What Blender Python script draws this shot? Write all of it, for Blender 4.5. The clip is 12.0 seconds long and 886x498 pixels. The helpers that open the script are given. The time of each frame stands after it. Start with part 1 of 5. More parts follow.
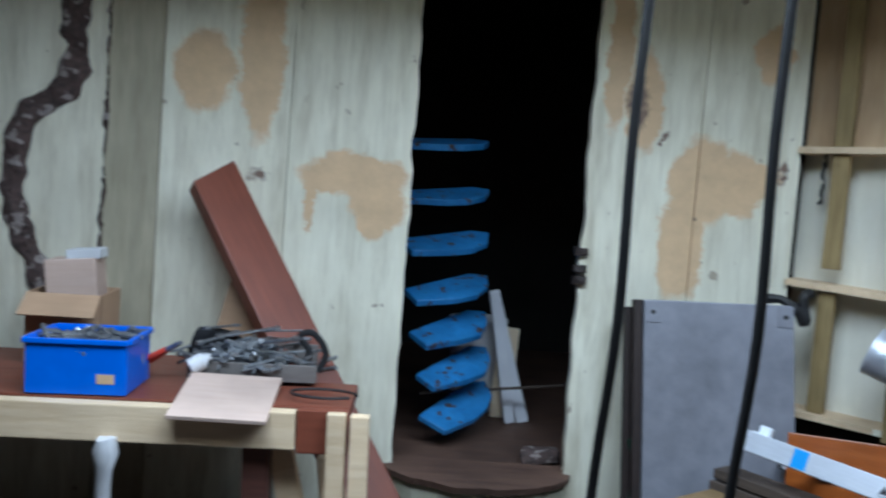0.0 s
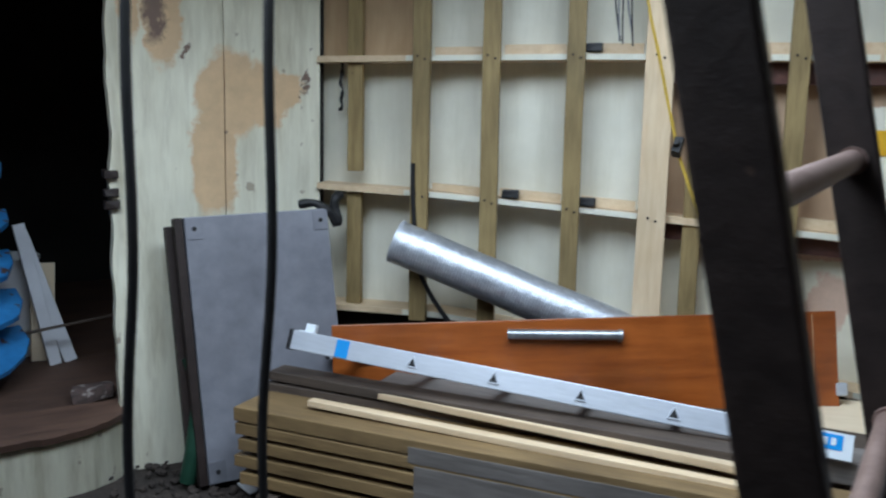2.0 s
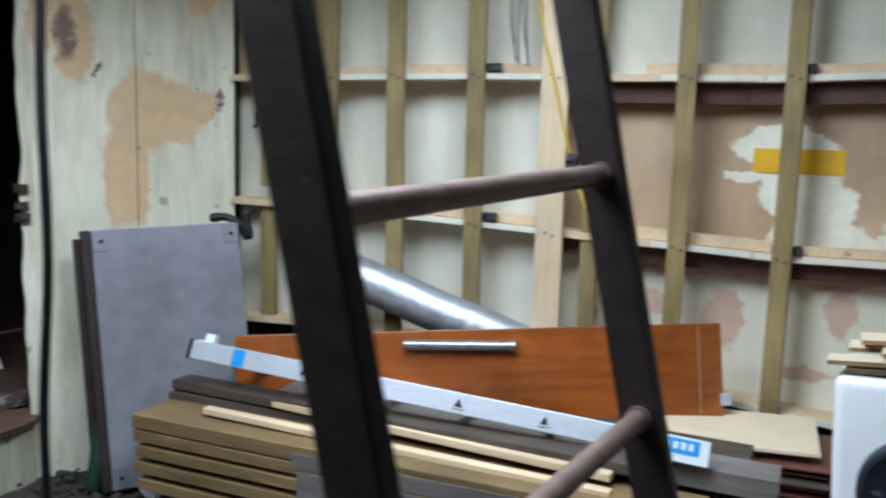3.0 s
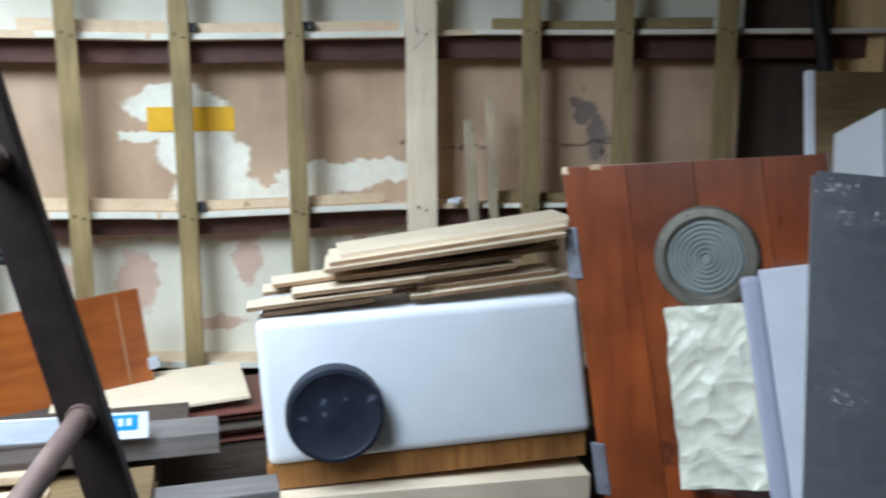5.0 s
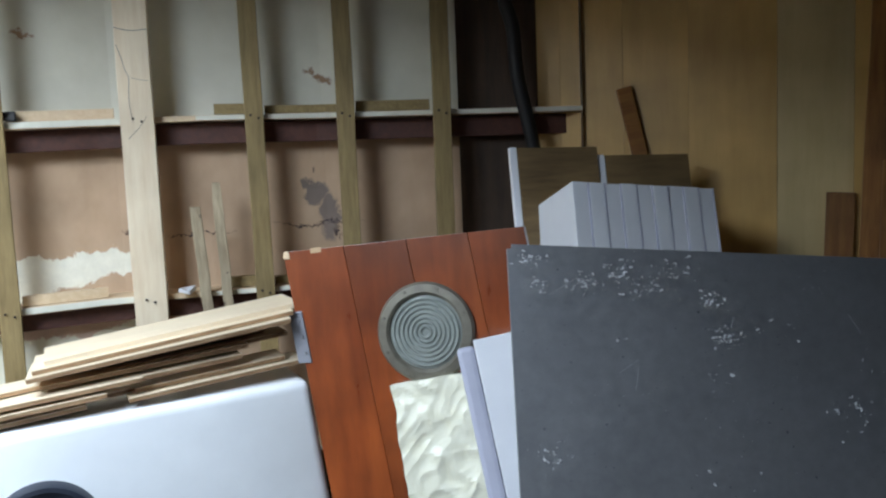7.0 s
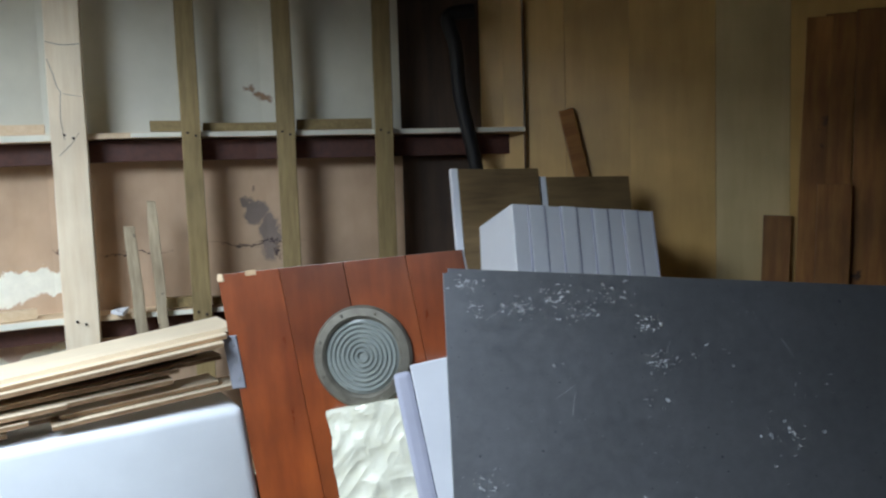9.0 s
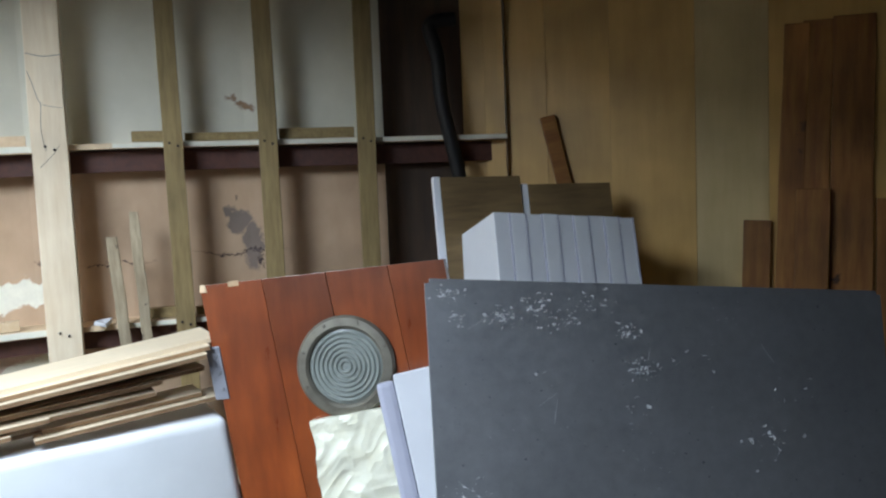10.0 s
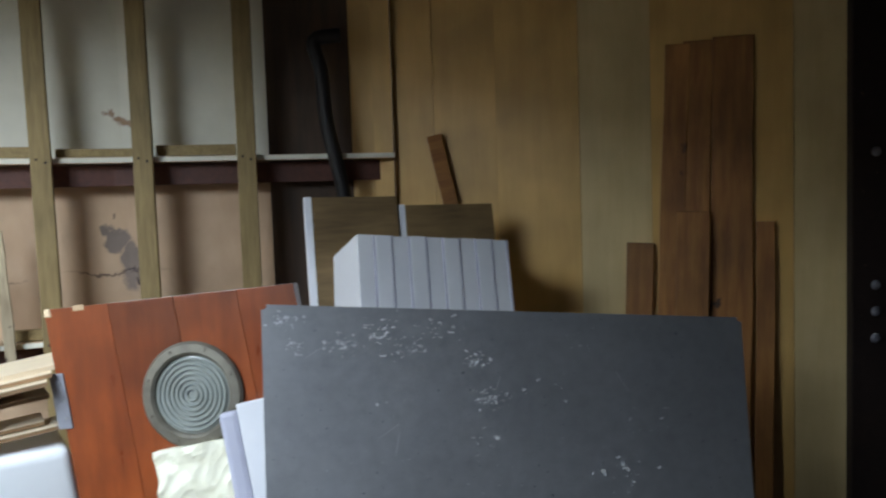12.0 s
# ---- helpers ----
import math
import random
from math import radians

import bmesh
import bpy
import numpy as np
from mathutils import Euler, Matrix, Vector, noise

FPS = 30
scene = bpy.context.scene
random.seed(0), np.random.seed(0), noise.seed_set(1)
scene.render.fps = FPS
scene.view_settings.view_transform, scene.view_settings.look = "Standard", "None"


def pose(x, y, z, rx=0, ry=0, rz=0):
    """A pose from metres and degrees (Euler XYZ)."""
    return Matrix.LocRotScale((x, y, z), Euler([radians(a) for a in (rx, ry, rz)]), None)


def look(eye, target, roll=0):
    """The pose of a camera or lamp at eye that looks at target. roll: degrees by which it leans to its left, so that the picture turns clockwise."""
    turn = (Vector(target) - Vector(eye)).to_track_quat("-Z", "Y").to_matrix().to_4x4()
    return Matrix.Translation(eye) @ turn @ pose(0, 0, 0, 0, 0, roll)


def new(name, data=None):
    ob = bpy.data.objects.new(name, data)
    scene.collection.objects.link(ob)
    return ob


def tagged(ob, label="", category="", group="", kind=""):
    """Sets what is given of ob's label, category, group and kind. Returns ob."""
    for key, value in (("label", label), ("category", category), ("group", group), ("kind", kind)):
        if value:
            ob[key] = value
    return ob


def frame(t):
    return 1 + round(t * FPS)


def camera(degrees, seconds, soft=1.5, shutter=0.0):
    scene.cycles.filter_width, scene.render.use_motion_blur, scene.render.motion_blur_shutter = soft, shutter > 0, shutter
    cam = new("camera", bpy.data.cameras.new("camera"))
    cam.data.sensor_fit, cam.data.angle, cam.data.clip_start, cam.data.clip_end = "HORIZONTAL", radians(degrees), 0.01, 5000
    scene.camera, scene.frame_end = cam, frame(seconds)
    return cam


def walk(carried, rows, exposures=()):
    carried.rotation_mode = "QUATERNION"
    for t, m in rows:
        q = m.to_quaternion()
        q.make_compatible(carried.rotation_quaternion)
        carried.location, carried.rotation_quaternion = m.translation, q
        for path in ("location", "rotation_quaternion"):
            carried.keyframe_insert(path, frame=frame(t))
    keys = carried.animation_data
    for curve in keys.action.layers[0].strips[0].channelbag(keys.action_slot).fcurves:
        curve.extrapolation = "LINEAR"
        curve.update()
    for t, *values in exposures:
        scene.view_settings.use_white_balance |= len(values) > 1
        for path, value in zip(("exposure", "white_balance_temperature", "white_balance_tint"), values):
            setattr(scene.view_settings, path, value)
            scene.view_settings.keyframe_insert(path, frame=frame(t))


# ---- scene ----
cam = camera(54.6, 12.0, soft=2.2, shutter=0.5)
PATH = [
    (0, (-0.036, -0.042, 1.479), (0.014, 1.953, 1.338), 4.3),
    (0.5, (-0.022, -0.023, 1.478), (0.261, 1.951, 1.327), 4.6),
    (1, (-0.063, -0.023, 1.496), (0.455, 1.901, 1.326), 2.7),
    (1.5, (-0.041, 0.009, 1.507), (0.789, 1.805, 1.214), 1.6),
    (2, (0.019, -0.05, 1.503), (1.031, 1.648, 1.201), 1.3),
    (2.5, (0.141, -0.183, 1.518), (1.11, 1.547, 1.254), 1.7),
    (3, (0.269, -0.299, 1.509), (1.283, 1.405, 1.247), 1.5),
    (3.5, (0.36, -0.346, 1.509), (1.578, 1.213, 1.219), 0.1),
    (5.5, (0.255, -0.228, 1.55), (2.168, 0.24, 1.202), -0.4),
    (6, (0.28, -0.303, 1.553), (2.222, 0.047, 1.23), -1.0),
    (6.5, (0.31, -0.413, 1.549), (2.285, -0.26, 1.27), -0.8),
    (7, (0.319, -0.415, 1.575), (2.298, -0.216, 1.366), -2.3),
    (9, (0.353, -0.459, 1.595), (2.342, -0.365, 1.414), -1.8),
    (9.5, (0.347, -0.484, 1.604), (2.337, -0.421, 1.419), -2.0),
    (10, (0.346, -0.476, 1.616), (2.337, -0.41, 1.437), -2.3),
    (10.5, (0.349, -0.543, 1.611), (2.342, -0.528, 1.444), -1.5),
    (11, (0.369, -0.573, 1.606), (2.36, -0.59, 1.415), -1.7),
    (11.5, (0.409, -0.657, 1.63), (2.402, -0.643, 1.458), -2.5),
    (12, (0.424, -0.783, 1.623), (2.418, -0.779, 1.475), -1.9),
]
walk(cam, [(t, look(eye, target, roll)) for t, eye, target, roll in PATH],
     [(0, -0.60, 5500, 8), (1, -0.84, 5550, 8), (2, -0.80, 5850, 9), (3.5, -0.38, 6000, 10), (5.5, 0.12, 5800, 10), (7, 0.28, 6000, 10), (9.5, 0.40, 6000, 10), (12, 0.58, 6150, 10)])

# ---- world and light ----
world = bpy.data.worlds.new("world")
scene.world = world
world.use_nodes = True
wn = world.node_tree.nodes
sky = wn.new("ShaderNodeTexSky")
sky.sky_type, sky.sun_disc, sky.sun_elevation, sky.sun_rotation = "NISHITA", False, radians(38), radians(40)
wn["Background"].inputs[1].default_value = 0.12
world.node_tree.links.new(sky.outputs[0], wn["Background"].inputs[0])

HATCH = (-1.20, 1.85, 0.62, 1.75)      # opening in the deckhead: x0, x1, y0, y1
CEIL, FLOOR = 2.46, 0.28
lamp = bpy.data.lights.new("hatch_daylight", "AREA")
lamp.shape, lamp.size, lamp.size_y, lamp.energy, lamp.color = "RECTANGLE", 2.98, 1.06, 205, (0.84, 0.93, 1.0)
hatch_light = new("hatch_daylight", lamp)
hatch_light.matrix_world = look((0.325, 1.185, CEIL + 0.31), (0.325, 1.185, 0))


# ---- materials ----
def material(name, base, dark, rough=0.6, grain="", scale=8.0, contrast=0.5, bump=0.15, metal=0.0, mottle=0.35, spots=None, streak=9.0, coat=0.0, patches=(), grime=None):
    """Two colours mixed by fine grain, mottled by broad noise; spots: colour, scale, how much of the surface."""
    m = bpy.data.materials.new(name)
    m.use_nodes = True
    nt = m.node_tree
    n, link = nt.nodes, nt.links.new
    bsdf = n["Principled BSDF"]
    tc, info = n.new("ShaderNodeTexCoord"), n.new("ShaderNodeObjectInfo")
    shift = n.new("ShaderNodeVectorMath")
    shift.operation = "MULTIPLY_ADD"
    link(info.outputs["Random"], shift.inputs[0])
    shift.inputs[1].default_value = (13.0, 7.0, 19.0)
    link(tc.outputs["Object"], shift.inputs[2])
    stretch = n.new("ShaderNodeMapping")
    stretch.inputs["Scale"].default_value = [1.0 if a == grain else streak for a in "xyz"] if grain else (4, 4, 4)
    link(shift.outputs[0], stretch.inputs[0])
    fine, broad = n.new("ShaderNodeTexNoise"), n.new("ShaderNodeTexNoise")
    fine.inputs["Scale"].default_value, fine.inputs["Detail"].default_value, fine.inputs["Roughness"].default_value = scale, 6, 0.62
    broad.inputs["Scale"].default_value, broad.inputs["Detail"].default_value = 3.1, 4
    link(stretch.outputs[0], fine.inputs["Vector"])
    link(shift.outputs[0], broad.inputs["Vector"])
    ramp = n.new("ShaderNodeValToRGB")
    ramp.color_ramp.elements[0].position, ramp.color_ramp.elements[1].position = 0.5 - 0.28 / (1 + contrast), 0.5 + 0.28 / (1 + contrast)
    ramp.color_ramp.elements[0].color, ramp.color_ramp.elements[1].color = (*dark, 1), (*base, 1)
    link(fine.outputs[0], ramp.inputs[0])
    tone = n.new("ShaderNodeMapRange")
    tone.inputs["From Min"].default_value, tone.inputs["From Max"].default_value = 0.3, 0.7
    tone.inputs["To Min"].default_value, tone.inputs["To Max"].default_value = 1 - mottle, 1.05
    link(broad.outputs[0], tone.inputs[0])
    mul = n.new("ShaderNodeMix")
    mul.data_type, mul.blend_type = "RGBA", "MULTIPLY"
    mul.inputs[0].default_value = 1.0
    link(ramp.outputs[0], mul.inputs[6])
    link(tone.outputs[0], mul.inputs[7])
    colour = mul.outputs[2]
    if spots:
        sp = n.new("ShaderNodeTexNoise")
        sp.inputs["Scale"].default_value, sp.inputs["Detail"].default_value = spots[1], 5
        link(shift.outputs[0], sp.inputs["Vector"])
        cut = n.new("ShaderNodeMapRange")
        cut.inputs["From Min"].default_value, cut.inputs["From Max"].default_value = 0.72 - spots[2] * 0.5, 0.75 - spots[2] * 0.5
        link(sp.outputs[0], cut.inputs[0])
        mix = n.new("ShaderNodeMix")
        mix.data_type = "RGBA"
        link(cut.outputs[0], mix.inputs[0])
        link(colour, mix.inputs[6])
        mix.inputs[7].default_value = (*spots[0], 1)
        colour = mix.outputs[2]
    if grime:
        run, drip = n.new("ShaderNodeMapping"), n.new("ShaderNodeTexNoise")
        run.inputs["Scale"].default_value = (9.0, 9.0, 1.3)
        link(shift.outputs[0], run.inputs[0])
        drip.inputs["Scale"].default_value, drip.inputs["Detail"].default_value, drip.inputs["Roughness"].default_value = 1.6, 8, 0.68
        link(run.outputs[0], drip.inputs["Vector"])
        wash, dull = n.new("ShaderNodeMapRange"), n.new("ShaderNodeMix")
        wash.inputs["From Min"].default_value, wash.inputs["From Max"].default_value = 0.46, 0.70
        wash.inputs["To Max"].default_value = grime[1]
        link(drip.outputs[0], wash.inputs[0])
        dull.data_type = "RGBA"
        link(wash.outputs[0], dull.inputs[0])
        link(colour, dull.inputs[6])
        dull.inputs[7].default_value = (*grime[0], 1)
        colour = dull.outputs[2]
    if patches:
        rag = n.new("ShaderNodeTexNoise")
        rag.inputs["Scale"].default_value, rag.inputs["Detail"].default_value, rag.inputs["Roughness"].default_value = 10.0, 6, 0.7
        link(tc.outputs["Object"], rag.inputs["Vector"])
        torn = n.new("ShaderNodeVectorMath")
        torn.operation = "MULTIPLY_ADD"
        link(rag.outputs["Color"], torn.inputs[0])
        torn.inputs[1].default_value = (0.13, 0.13, 0.13)
        link(tc.outputs["Object"], torn.inputs[2])
    for tint, soft, spread in patches:
        near = None
        for x, y, z, w, h in spread:
            off, size, far = n.new("ShaderNodeVectorMath"), n.new("ShaderNodeVectorMath"), n.new("ShaderNodeVectorMath")
            off.operation, size.operation, far.operation = "SUBTRACT", "MULTIPLY", "LENGTH"
            link(torn.outputs[0], off.inputs[0])
            off.inputs[1].default_value = (x + 0.065, y + 0.065, z + 0.065)
            link(off.outputs[0], size.inputs[0])
            size.inputs[1].default_value = (2 / w, 2 / w, 2 / h)
            link(size.outputs[0], far.inputs[0])
            if near is None:
                near = far.outputs["Value"]
            else:
                least = n.new("ShaderNodeMath")
                least.operation = "MINIMUM"
                link(near, least.inputs[0])
                link(far.outputs["Value"], least.inputs[1])
                near = least.outputs[0]
        edge, lay = n.new("ShaderNodeMapRange"), n.new("ShaderNodeMix")
        edge.inputs["From Min"].default_value, edge.inputs["From Max"].default_value = 1 + soft, 1 - soft
        link(near, edge.inputs[0])
        lay.data_type = "RGBA"
        link(edge.outputs[0], lay.inputs[0])
        link(colour, lay.inputs[6])
        grainy = n.new("ShaderNodeMix")
        grainy.data_type, grainy.blend_type = "RGBA", "MULTIPLY"
        grainy.inputs[0].default_value = 0.6
        grainy.inputs[6].default_value = (*tint, 1)
        link(rag.outputs[0], grainy.inputs[7])
        bright = n.new("ShaderNodeMix")
        bright.data_type, bright.blend_type = "RGBA", "ADD"
        bright.inputs[0].default_value = 0.3
        link(grainy.outputs[2], bright.inputs[6])
        bright.inputs[7].default_value = (*tint, 1)
        link(bright.outputs[2], lay.inputs[7])
        colour = lay.outputs[2]
    link(colour, bsdf.inputs["Base Color"])
    rr = n.new("ShaderNodeMapRange")
    rr.inputs["To Min"].default_value, rr.inputs["To Max"].default_value = max(0.05, rough - 0.12), min(1, rough + 0.12)
    link(fine.outputs[0], rr.inputs[0])
    link(rr.outputs[0], bsdf.inputs["Roughness"])
    bsdf.inputs["Metallic"].default_value = metal
    bsdf.inputs["Coat Weight"].default_value = coat
    bsdf.inputs["Coat Roughness"].default_value = 0.25
    bp = n.new("ShaderNodeBump")
    bp.inputs["Strength"].default_value, bp.inputs["Distance"].default_value = bump, 0.01
    link(fine.outputs[0], bp.inputs["Height"])
    link(bp.outputs[0], bsdf.inputs["Normal"])
    return m


BULK_BARE = [(0.92, 0, 1.56, 0.22, 0.32), (1.05, 0, 1.57, 0.20, 0.22), (1.13, 0, 1.59, 0.14, 0.14), (0.87, 0, 1.34, 0.17, 0.40), (-0.82, 0, 1.82, 0.22, 0.27), (-0.625, 0, 1.90, 0.15, 0.62), (-0.29, 0, 1.50, 0.38, 0.15), (-0.20, 0, 1.41, 0.20, 0.20),
             (-0.21, 0, 1.38, 0.11, 0.20), (-0.44, 0, 1.42, 0.04, 0.26), (0.70, 0, 1.83, 0.12, 0.36), (0.60, 0, 1.98, 0.09, 0.5), (1.14, 0, 2.02, 0.13, 0.22), (0.30, 0, 0.42, 0.45, 0.07)]
BULK_DARK = [(1.205, 0, 1.63, 0.02, 0.10), (1.195, 0, 1.55, 0.015, 0.07), (0.90, 0, 1.42, 0.02, 0.01), (0.68, 0, 1.82, 0.06, 0.20), (0.772, 0, 1.711, 0.022, 0.036), (-0.62, 0, 1.48, 0.05, 0.06)]
CREAM = material("cream_paint", (0.87, 0.85, 0.70), (0.76, 0.73, 0.58), 0.55, "z", 5, 0.2, 0.12, mottle=0.14, spots=((0.40, 0.34, 0.26), 16.0, 0.05), grime=((0.47, 0.43, 0.31), 0.75),
                 patches=(((0.66, 0.47, 0.28), 0.10, BULK_BARE), ((0.20, 0.13, 0.10), 0.25, BULK_DARK)))
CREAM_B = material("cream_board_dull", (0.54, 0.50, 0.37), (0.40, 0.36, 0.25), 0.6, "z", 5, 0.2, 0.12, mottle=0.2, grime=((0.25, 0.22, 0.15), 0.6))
PANEL = material("white_lining", (0.84, 0.82, 0.71), (0.77, 0.75, 0.63), 0.5, "", 3, 0.0, 0.05, mottle=0.12, grime=((0.62, 0.60, 0.48), 0.5))
PEEL = material("peeled_ply", (0.60, 0.43, 0.26), (0.50, 0.34, 0.19), 0.75, "z", 5, 0.4, 0.15, mottle=0.2)
GREYSTAIN = material("grey_stain", (0.30, 0.25, 0.21), (0.22, 0.17, 0.14), 0.8, "", 6, 0.4, 0.1)
DARKSTAIN = material("dark_stain", (0.06, 0.045, 0.04), (0.14, 0.09, 0.08), 0.9, "", 12, 0.6, 0.8, spots=((0.30, 0.26, 0.24), 22, 0.3))
PALEPOST = material("bleached_softwood", (0.88, 0.76, 0.57), (0.76, 0.61, 0.42), 0.6, "x", 5, 0.3, 0.15, mottle=0.2)
BATTEN = material("treated_batten", (0.38, 0.28, 0.12), (0.25, 0.175, 0.07), 0.65, "x", 7, 0.5, 0.2, spots=((0.12, 0.07, 0.03), 9, 0.02))
# dark ply of the aft corner, taken darker still for the shade there
DARKPLY = material("dark_shaded_ply", (0.11, 0.07, 0.045), (0.06, 0.04, 0.028), 0.7, "z", 4, 0.3, 0.1, mottle=0.4)
PALEWOOD = material("pale_softwood", (0.78, 0.62, 0.42), (0.66, 0.49, 0.30), 0.6, "x", 6, 0.4, 0.15, mottle=0.2, spots=((0.34, 0.20, 0.10), 8, 0.03))
DARKRED = material("dark_red_timber", (0.12, 0.045, 0.03), (0.07, 0.025, 0.018), 0.6, "x", 6, 0.4, 0.15)
BROWNBEAM = material("red_brown_paint", (0.20, 0.055, 0.028), (0.145, 0.038, 0.02), 0.5, "x", 6, 0.3, 0.1, mottle=0.25)
BLUEPAINT = material("worn_blue_paint", (0.06, 0.30, 0.68), (0.03, 0.18, 0.47), 0.45, "", 5, 0.3, 0.25, spots=((0.07, 0.04, 0.035), 24, 0.24))
RUST = material("rusty_iron", (0.038, 0.024, 0.020), (0.022, 0.014, 0.012), 0.6, "", 9, 0.4, 0.2, metal=0.2, spots=((0.085, 0.05, 0.04), 22, 0.04))
RUNG = material("worn_rung", (0.30, 0.21, 0.18), (0.20, 0.13, 0.11), 0.5, "", 8, 0.4, 0.25, metal=0.35)
GALV = material("dull_zinc", (0.30, 0.305, 0.345), (0.235, 0.24, 0.275), 0.55, "", 4, 0.5, 0.12, metal=0.35, mottle=0.25)
SLATE = material("scuffed_dark_sheet", (0.47, 0.49, 0.52), (0.385, 0.40, 0.43), 0.58, "", 9, 0.2, 0.03, metal=0.85, mottle=0.12, spots=((0.24, 0.25, 0.28), 70, 0.05))
SCUFF = material("white_scuff", (0.93, 0.95, 0.98), (0.70, 0.72, 0.76), 0.8, "", 30, 0.6, 0.2)
ALU = material("aluminium", (0.58, 0.61, 0.67), (0.47, 0.50, 0.55), 0.42, "x", 12, 0.1, 0.05, metal=0.3, mottle=0.1)
FOIL = material("duct_foil", (0.70, 0.74, 0.80), (0.50, 0.53, 0.60), 0.42, "", 9, 0.3, 0.3, metal=0.75, mottle=0.25)
BLUETAPE = material("blue_label", (0.02, 0.30, 0.75), (0.02, 0.26, 0.66), 0.4, "", 4, 0, 0.02, mottle=0.06)
WHITELAB = material("white_label", (0.75, 0.80, 0.84), (0.70, 0.75, 0.80), 0.4, "", 4, 0, 0.02, mottle=0.06)
YTAPE = material("yellow_tape", (0.86, 0.50, 0.02), (0.74, 0.40, 0.02), 0.4, "", 5, 0.2, 0.15, mottle=0.12)
YROPE = material("yellow_webbing", (0.80, 0.55, 0.08), (0.62, 0.40, 0.05), 0.7, "", 20, 0.3, 0.4)
BLUEBOX = material("blue_plastic", (0.012, 0.14, 0.72), (0.01, 0.11, 0.60), 0.35, "", 4, 0.1, 0.03, mottle=0.08, spots=((0.25, 0.30, 0.45), 12, 0.02))
MAHOG = material("varnished_mahogany", (0.36, 0.082, 0.013), (0.19, 0.036, 0.008), 0.32, "y", 3, 0.15, 0.05, mottle=0.6, coat=0.45, streak=6.0, spots=((0.10, 0.022, 0.007), 4, 0.10))
ORANGE = material("orange_varnished_ply", (0.46, 0.125, 0.018), (0.30, 0.07, 0.010), 0.36, "x", 4, 0.3, 0.06, mottle=0.5, coat=0.35)
TANK = material("white_polythene", (0.86, 0.89, 0.92), (0.82, 0.85, 0.88), 0.4, "", 3, 0, 0.04, mottle=0.06)
RUBBER = material("black_cap", (0.022, 0.028, 0.046), (0.012, 0.016, 0.028), 0.5, "", 6, 0.3, 0.15, mottle=0.3, spots=((0.09, 0.10, 0.14), 18, 0.14))
PVC = material("white_pvc", (0.85, 0.87, 0.92), (0.80, 0.82, 0.88), 0.42, "", 4, 0, 0.04, mottle=0.08)
PVCEDGE = material("pvc_edge", (0.55, 0.56, 0.68), (0.48, 0.49, 0.60), 0.45, "", 4, 0, 0.04, mottle=0.1)
WOOL = material("cream_foil_wool", (0.90, 0.89, 0.74), (0.80, 0.78, 0.60), 0.32, "", 5, 0.2, 0.3, mottle=0.12)
PLY = material("plywood_face", (0.84, 0.71, 0.52), (0.76, 0.62, 0.43), 0.65, "x", 5, 0.3, 0.1, mottle=0.15)
PLYEDGE = material("plywood_edge", (0.46, 0.30, 0.16), (0.20, 0.11, 0.05), 0.7, "x", 14, 0.6, 0.2)
MERANTI = material("dark_red_sheet", (0.20, 0.07, 0.05), (0.13, 0.045, 0.03), 0.55, "x", 6, 0.4, 0.1)
OLDWOOD = material("weathered_board", (0.115, 0.086, 0.066), (0.06, 0.044, 0.034), 0.75, "x", 6, 0.5, 0.25)
LATH = material("weathered_lath", (0.60, 0.50, 0.34), (0.30, 0.23, 0.14), 0.8, "y", 7, 0.4, 0.3, spots=((0.10, 0.07, 0.05), 14, 0.12))
GREYWOOD = material("grey_board", (0.21, 0.19, 0.175), (0.13, 0.115, 0.105), 0.7, "x", 6, 0.4, 0.15)
TANWOOD = material("tan_board", (0.28, 0.185, 0.08), (0.165, 0.105, 0.045), 0.65, "x", 6, 0.4, 0.2)
BROWNPLANK = material("brown_plank", (0.48, 0.22, 0.055), (0.26, 0.10, 0.024), 0.55, "y", 4, 0.5, 0.25, mottle=0.55, spots=((0.05, 0.022, 0.012), 6, 0.08))
AFTPLY = material("varnished_ply", (0.72, 0.46, 0.15), (0.60, 0.365, 0.105), 0.45, "y", 2.5, 0.1, 0.04, mottle=0.32)
AFTGREY = material("greyed_ply", (0.68, 0.53, 0.27), (0.57, 0.43, 0.20), 0.5, "y", 2.5, 0.1, 0.04, mottle=0.28)
CARD = material("cardboard", (0.50, 0.33, 0.20), (0.43, 0.27, 0.16), 0.8, "x", 6, 0.2, 0.08)
PINKCARD = material("pale_board", (0.62, 0.47, 0.39), (0.56, 0.41, 0.33), 0.75, "x", 6, 0.2, 0.06)
STEEL = material("tool_steel", (0.42, 0.44, 0.46), (0.25, 0.26, 0.28), 0.35, "", 12, 0.4, 0.1, metal=0.8)
REDPLAST = material("red_plastic", (0.75, 0.07, 0.03), (0.62, 0.05, 0.02), 0.4, "", 5, 0.1, 0.02)
WHITEPLAST = material("white_plastic", (0.75, 0.76, 0.78), (0.68, 0.69, 0.71), 0.45, "", 5, 0.1, 0.04)
BLACK = material("black_rubber", (0.012, 0.012, 0.014), (0.007, 0.007, 0.008), 0.6, "", 9, 0.2, 0.1)
GREEN = material("green_hose", (0.02, 0.075, 0.045), (0.012, 0.05, 0.03), 0.45, "", 7, 0.2, 0.1)
DIRT = material("dirty_floor", (0.06, 0.045, 0.036), (0.028, 0.021, 0.018), 0.9, "", 10, 0.5, 0.6, mottle=0.5, spots=((0.17, 0.14, 0.115), 26, 0.12))
BROWNFLOOR = material("brown_sole", (0.16, 0.09, 0.06), (0.10, 0.055, 0.04), 0.7, "x", 5, 0.5, 0.3, mottle=0.5)
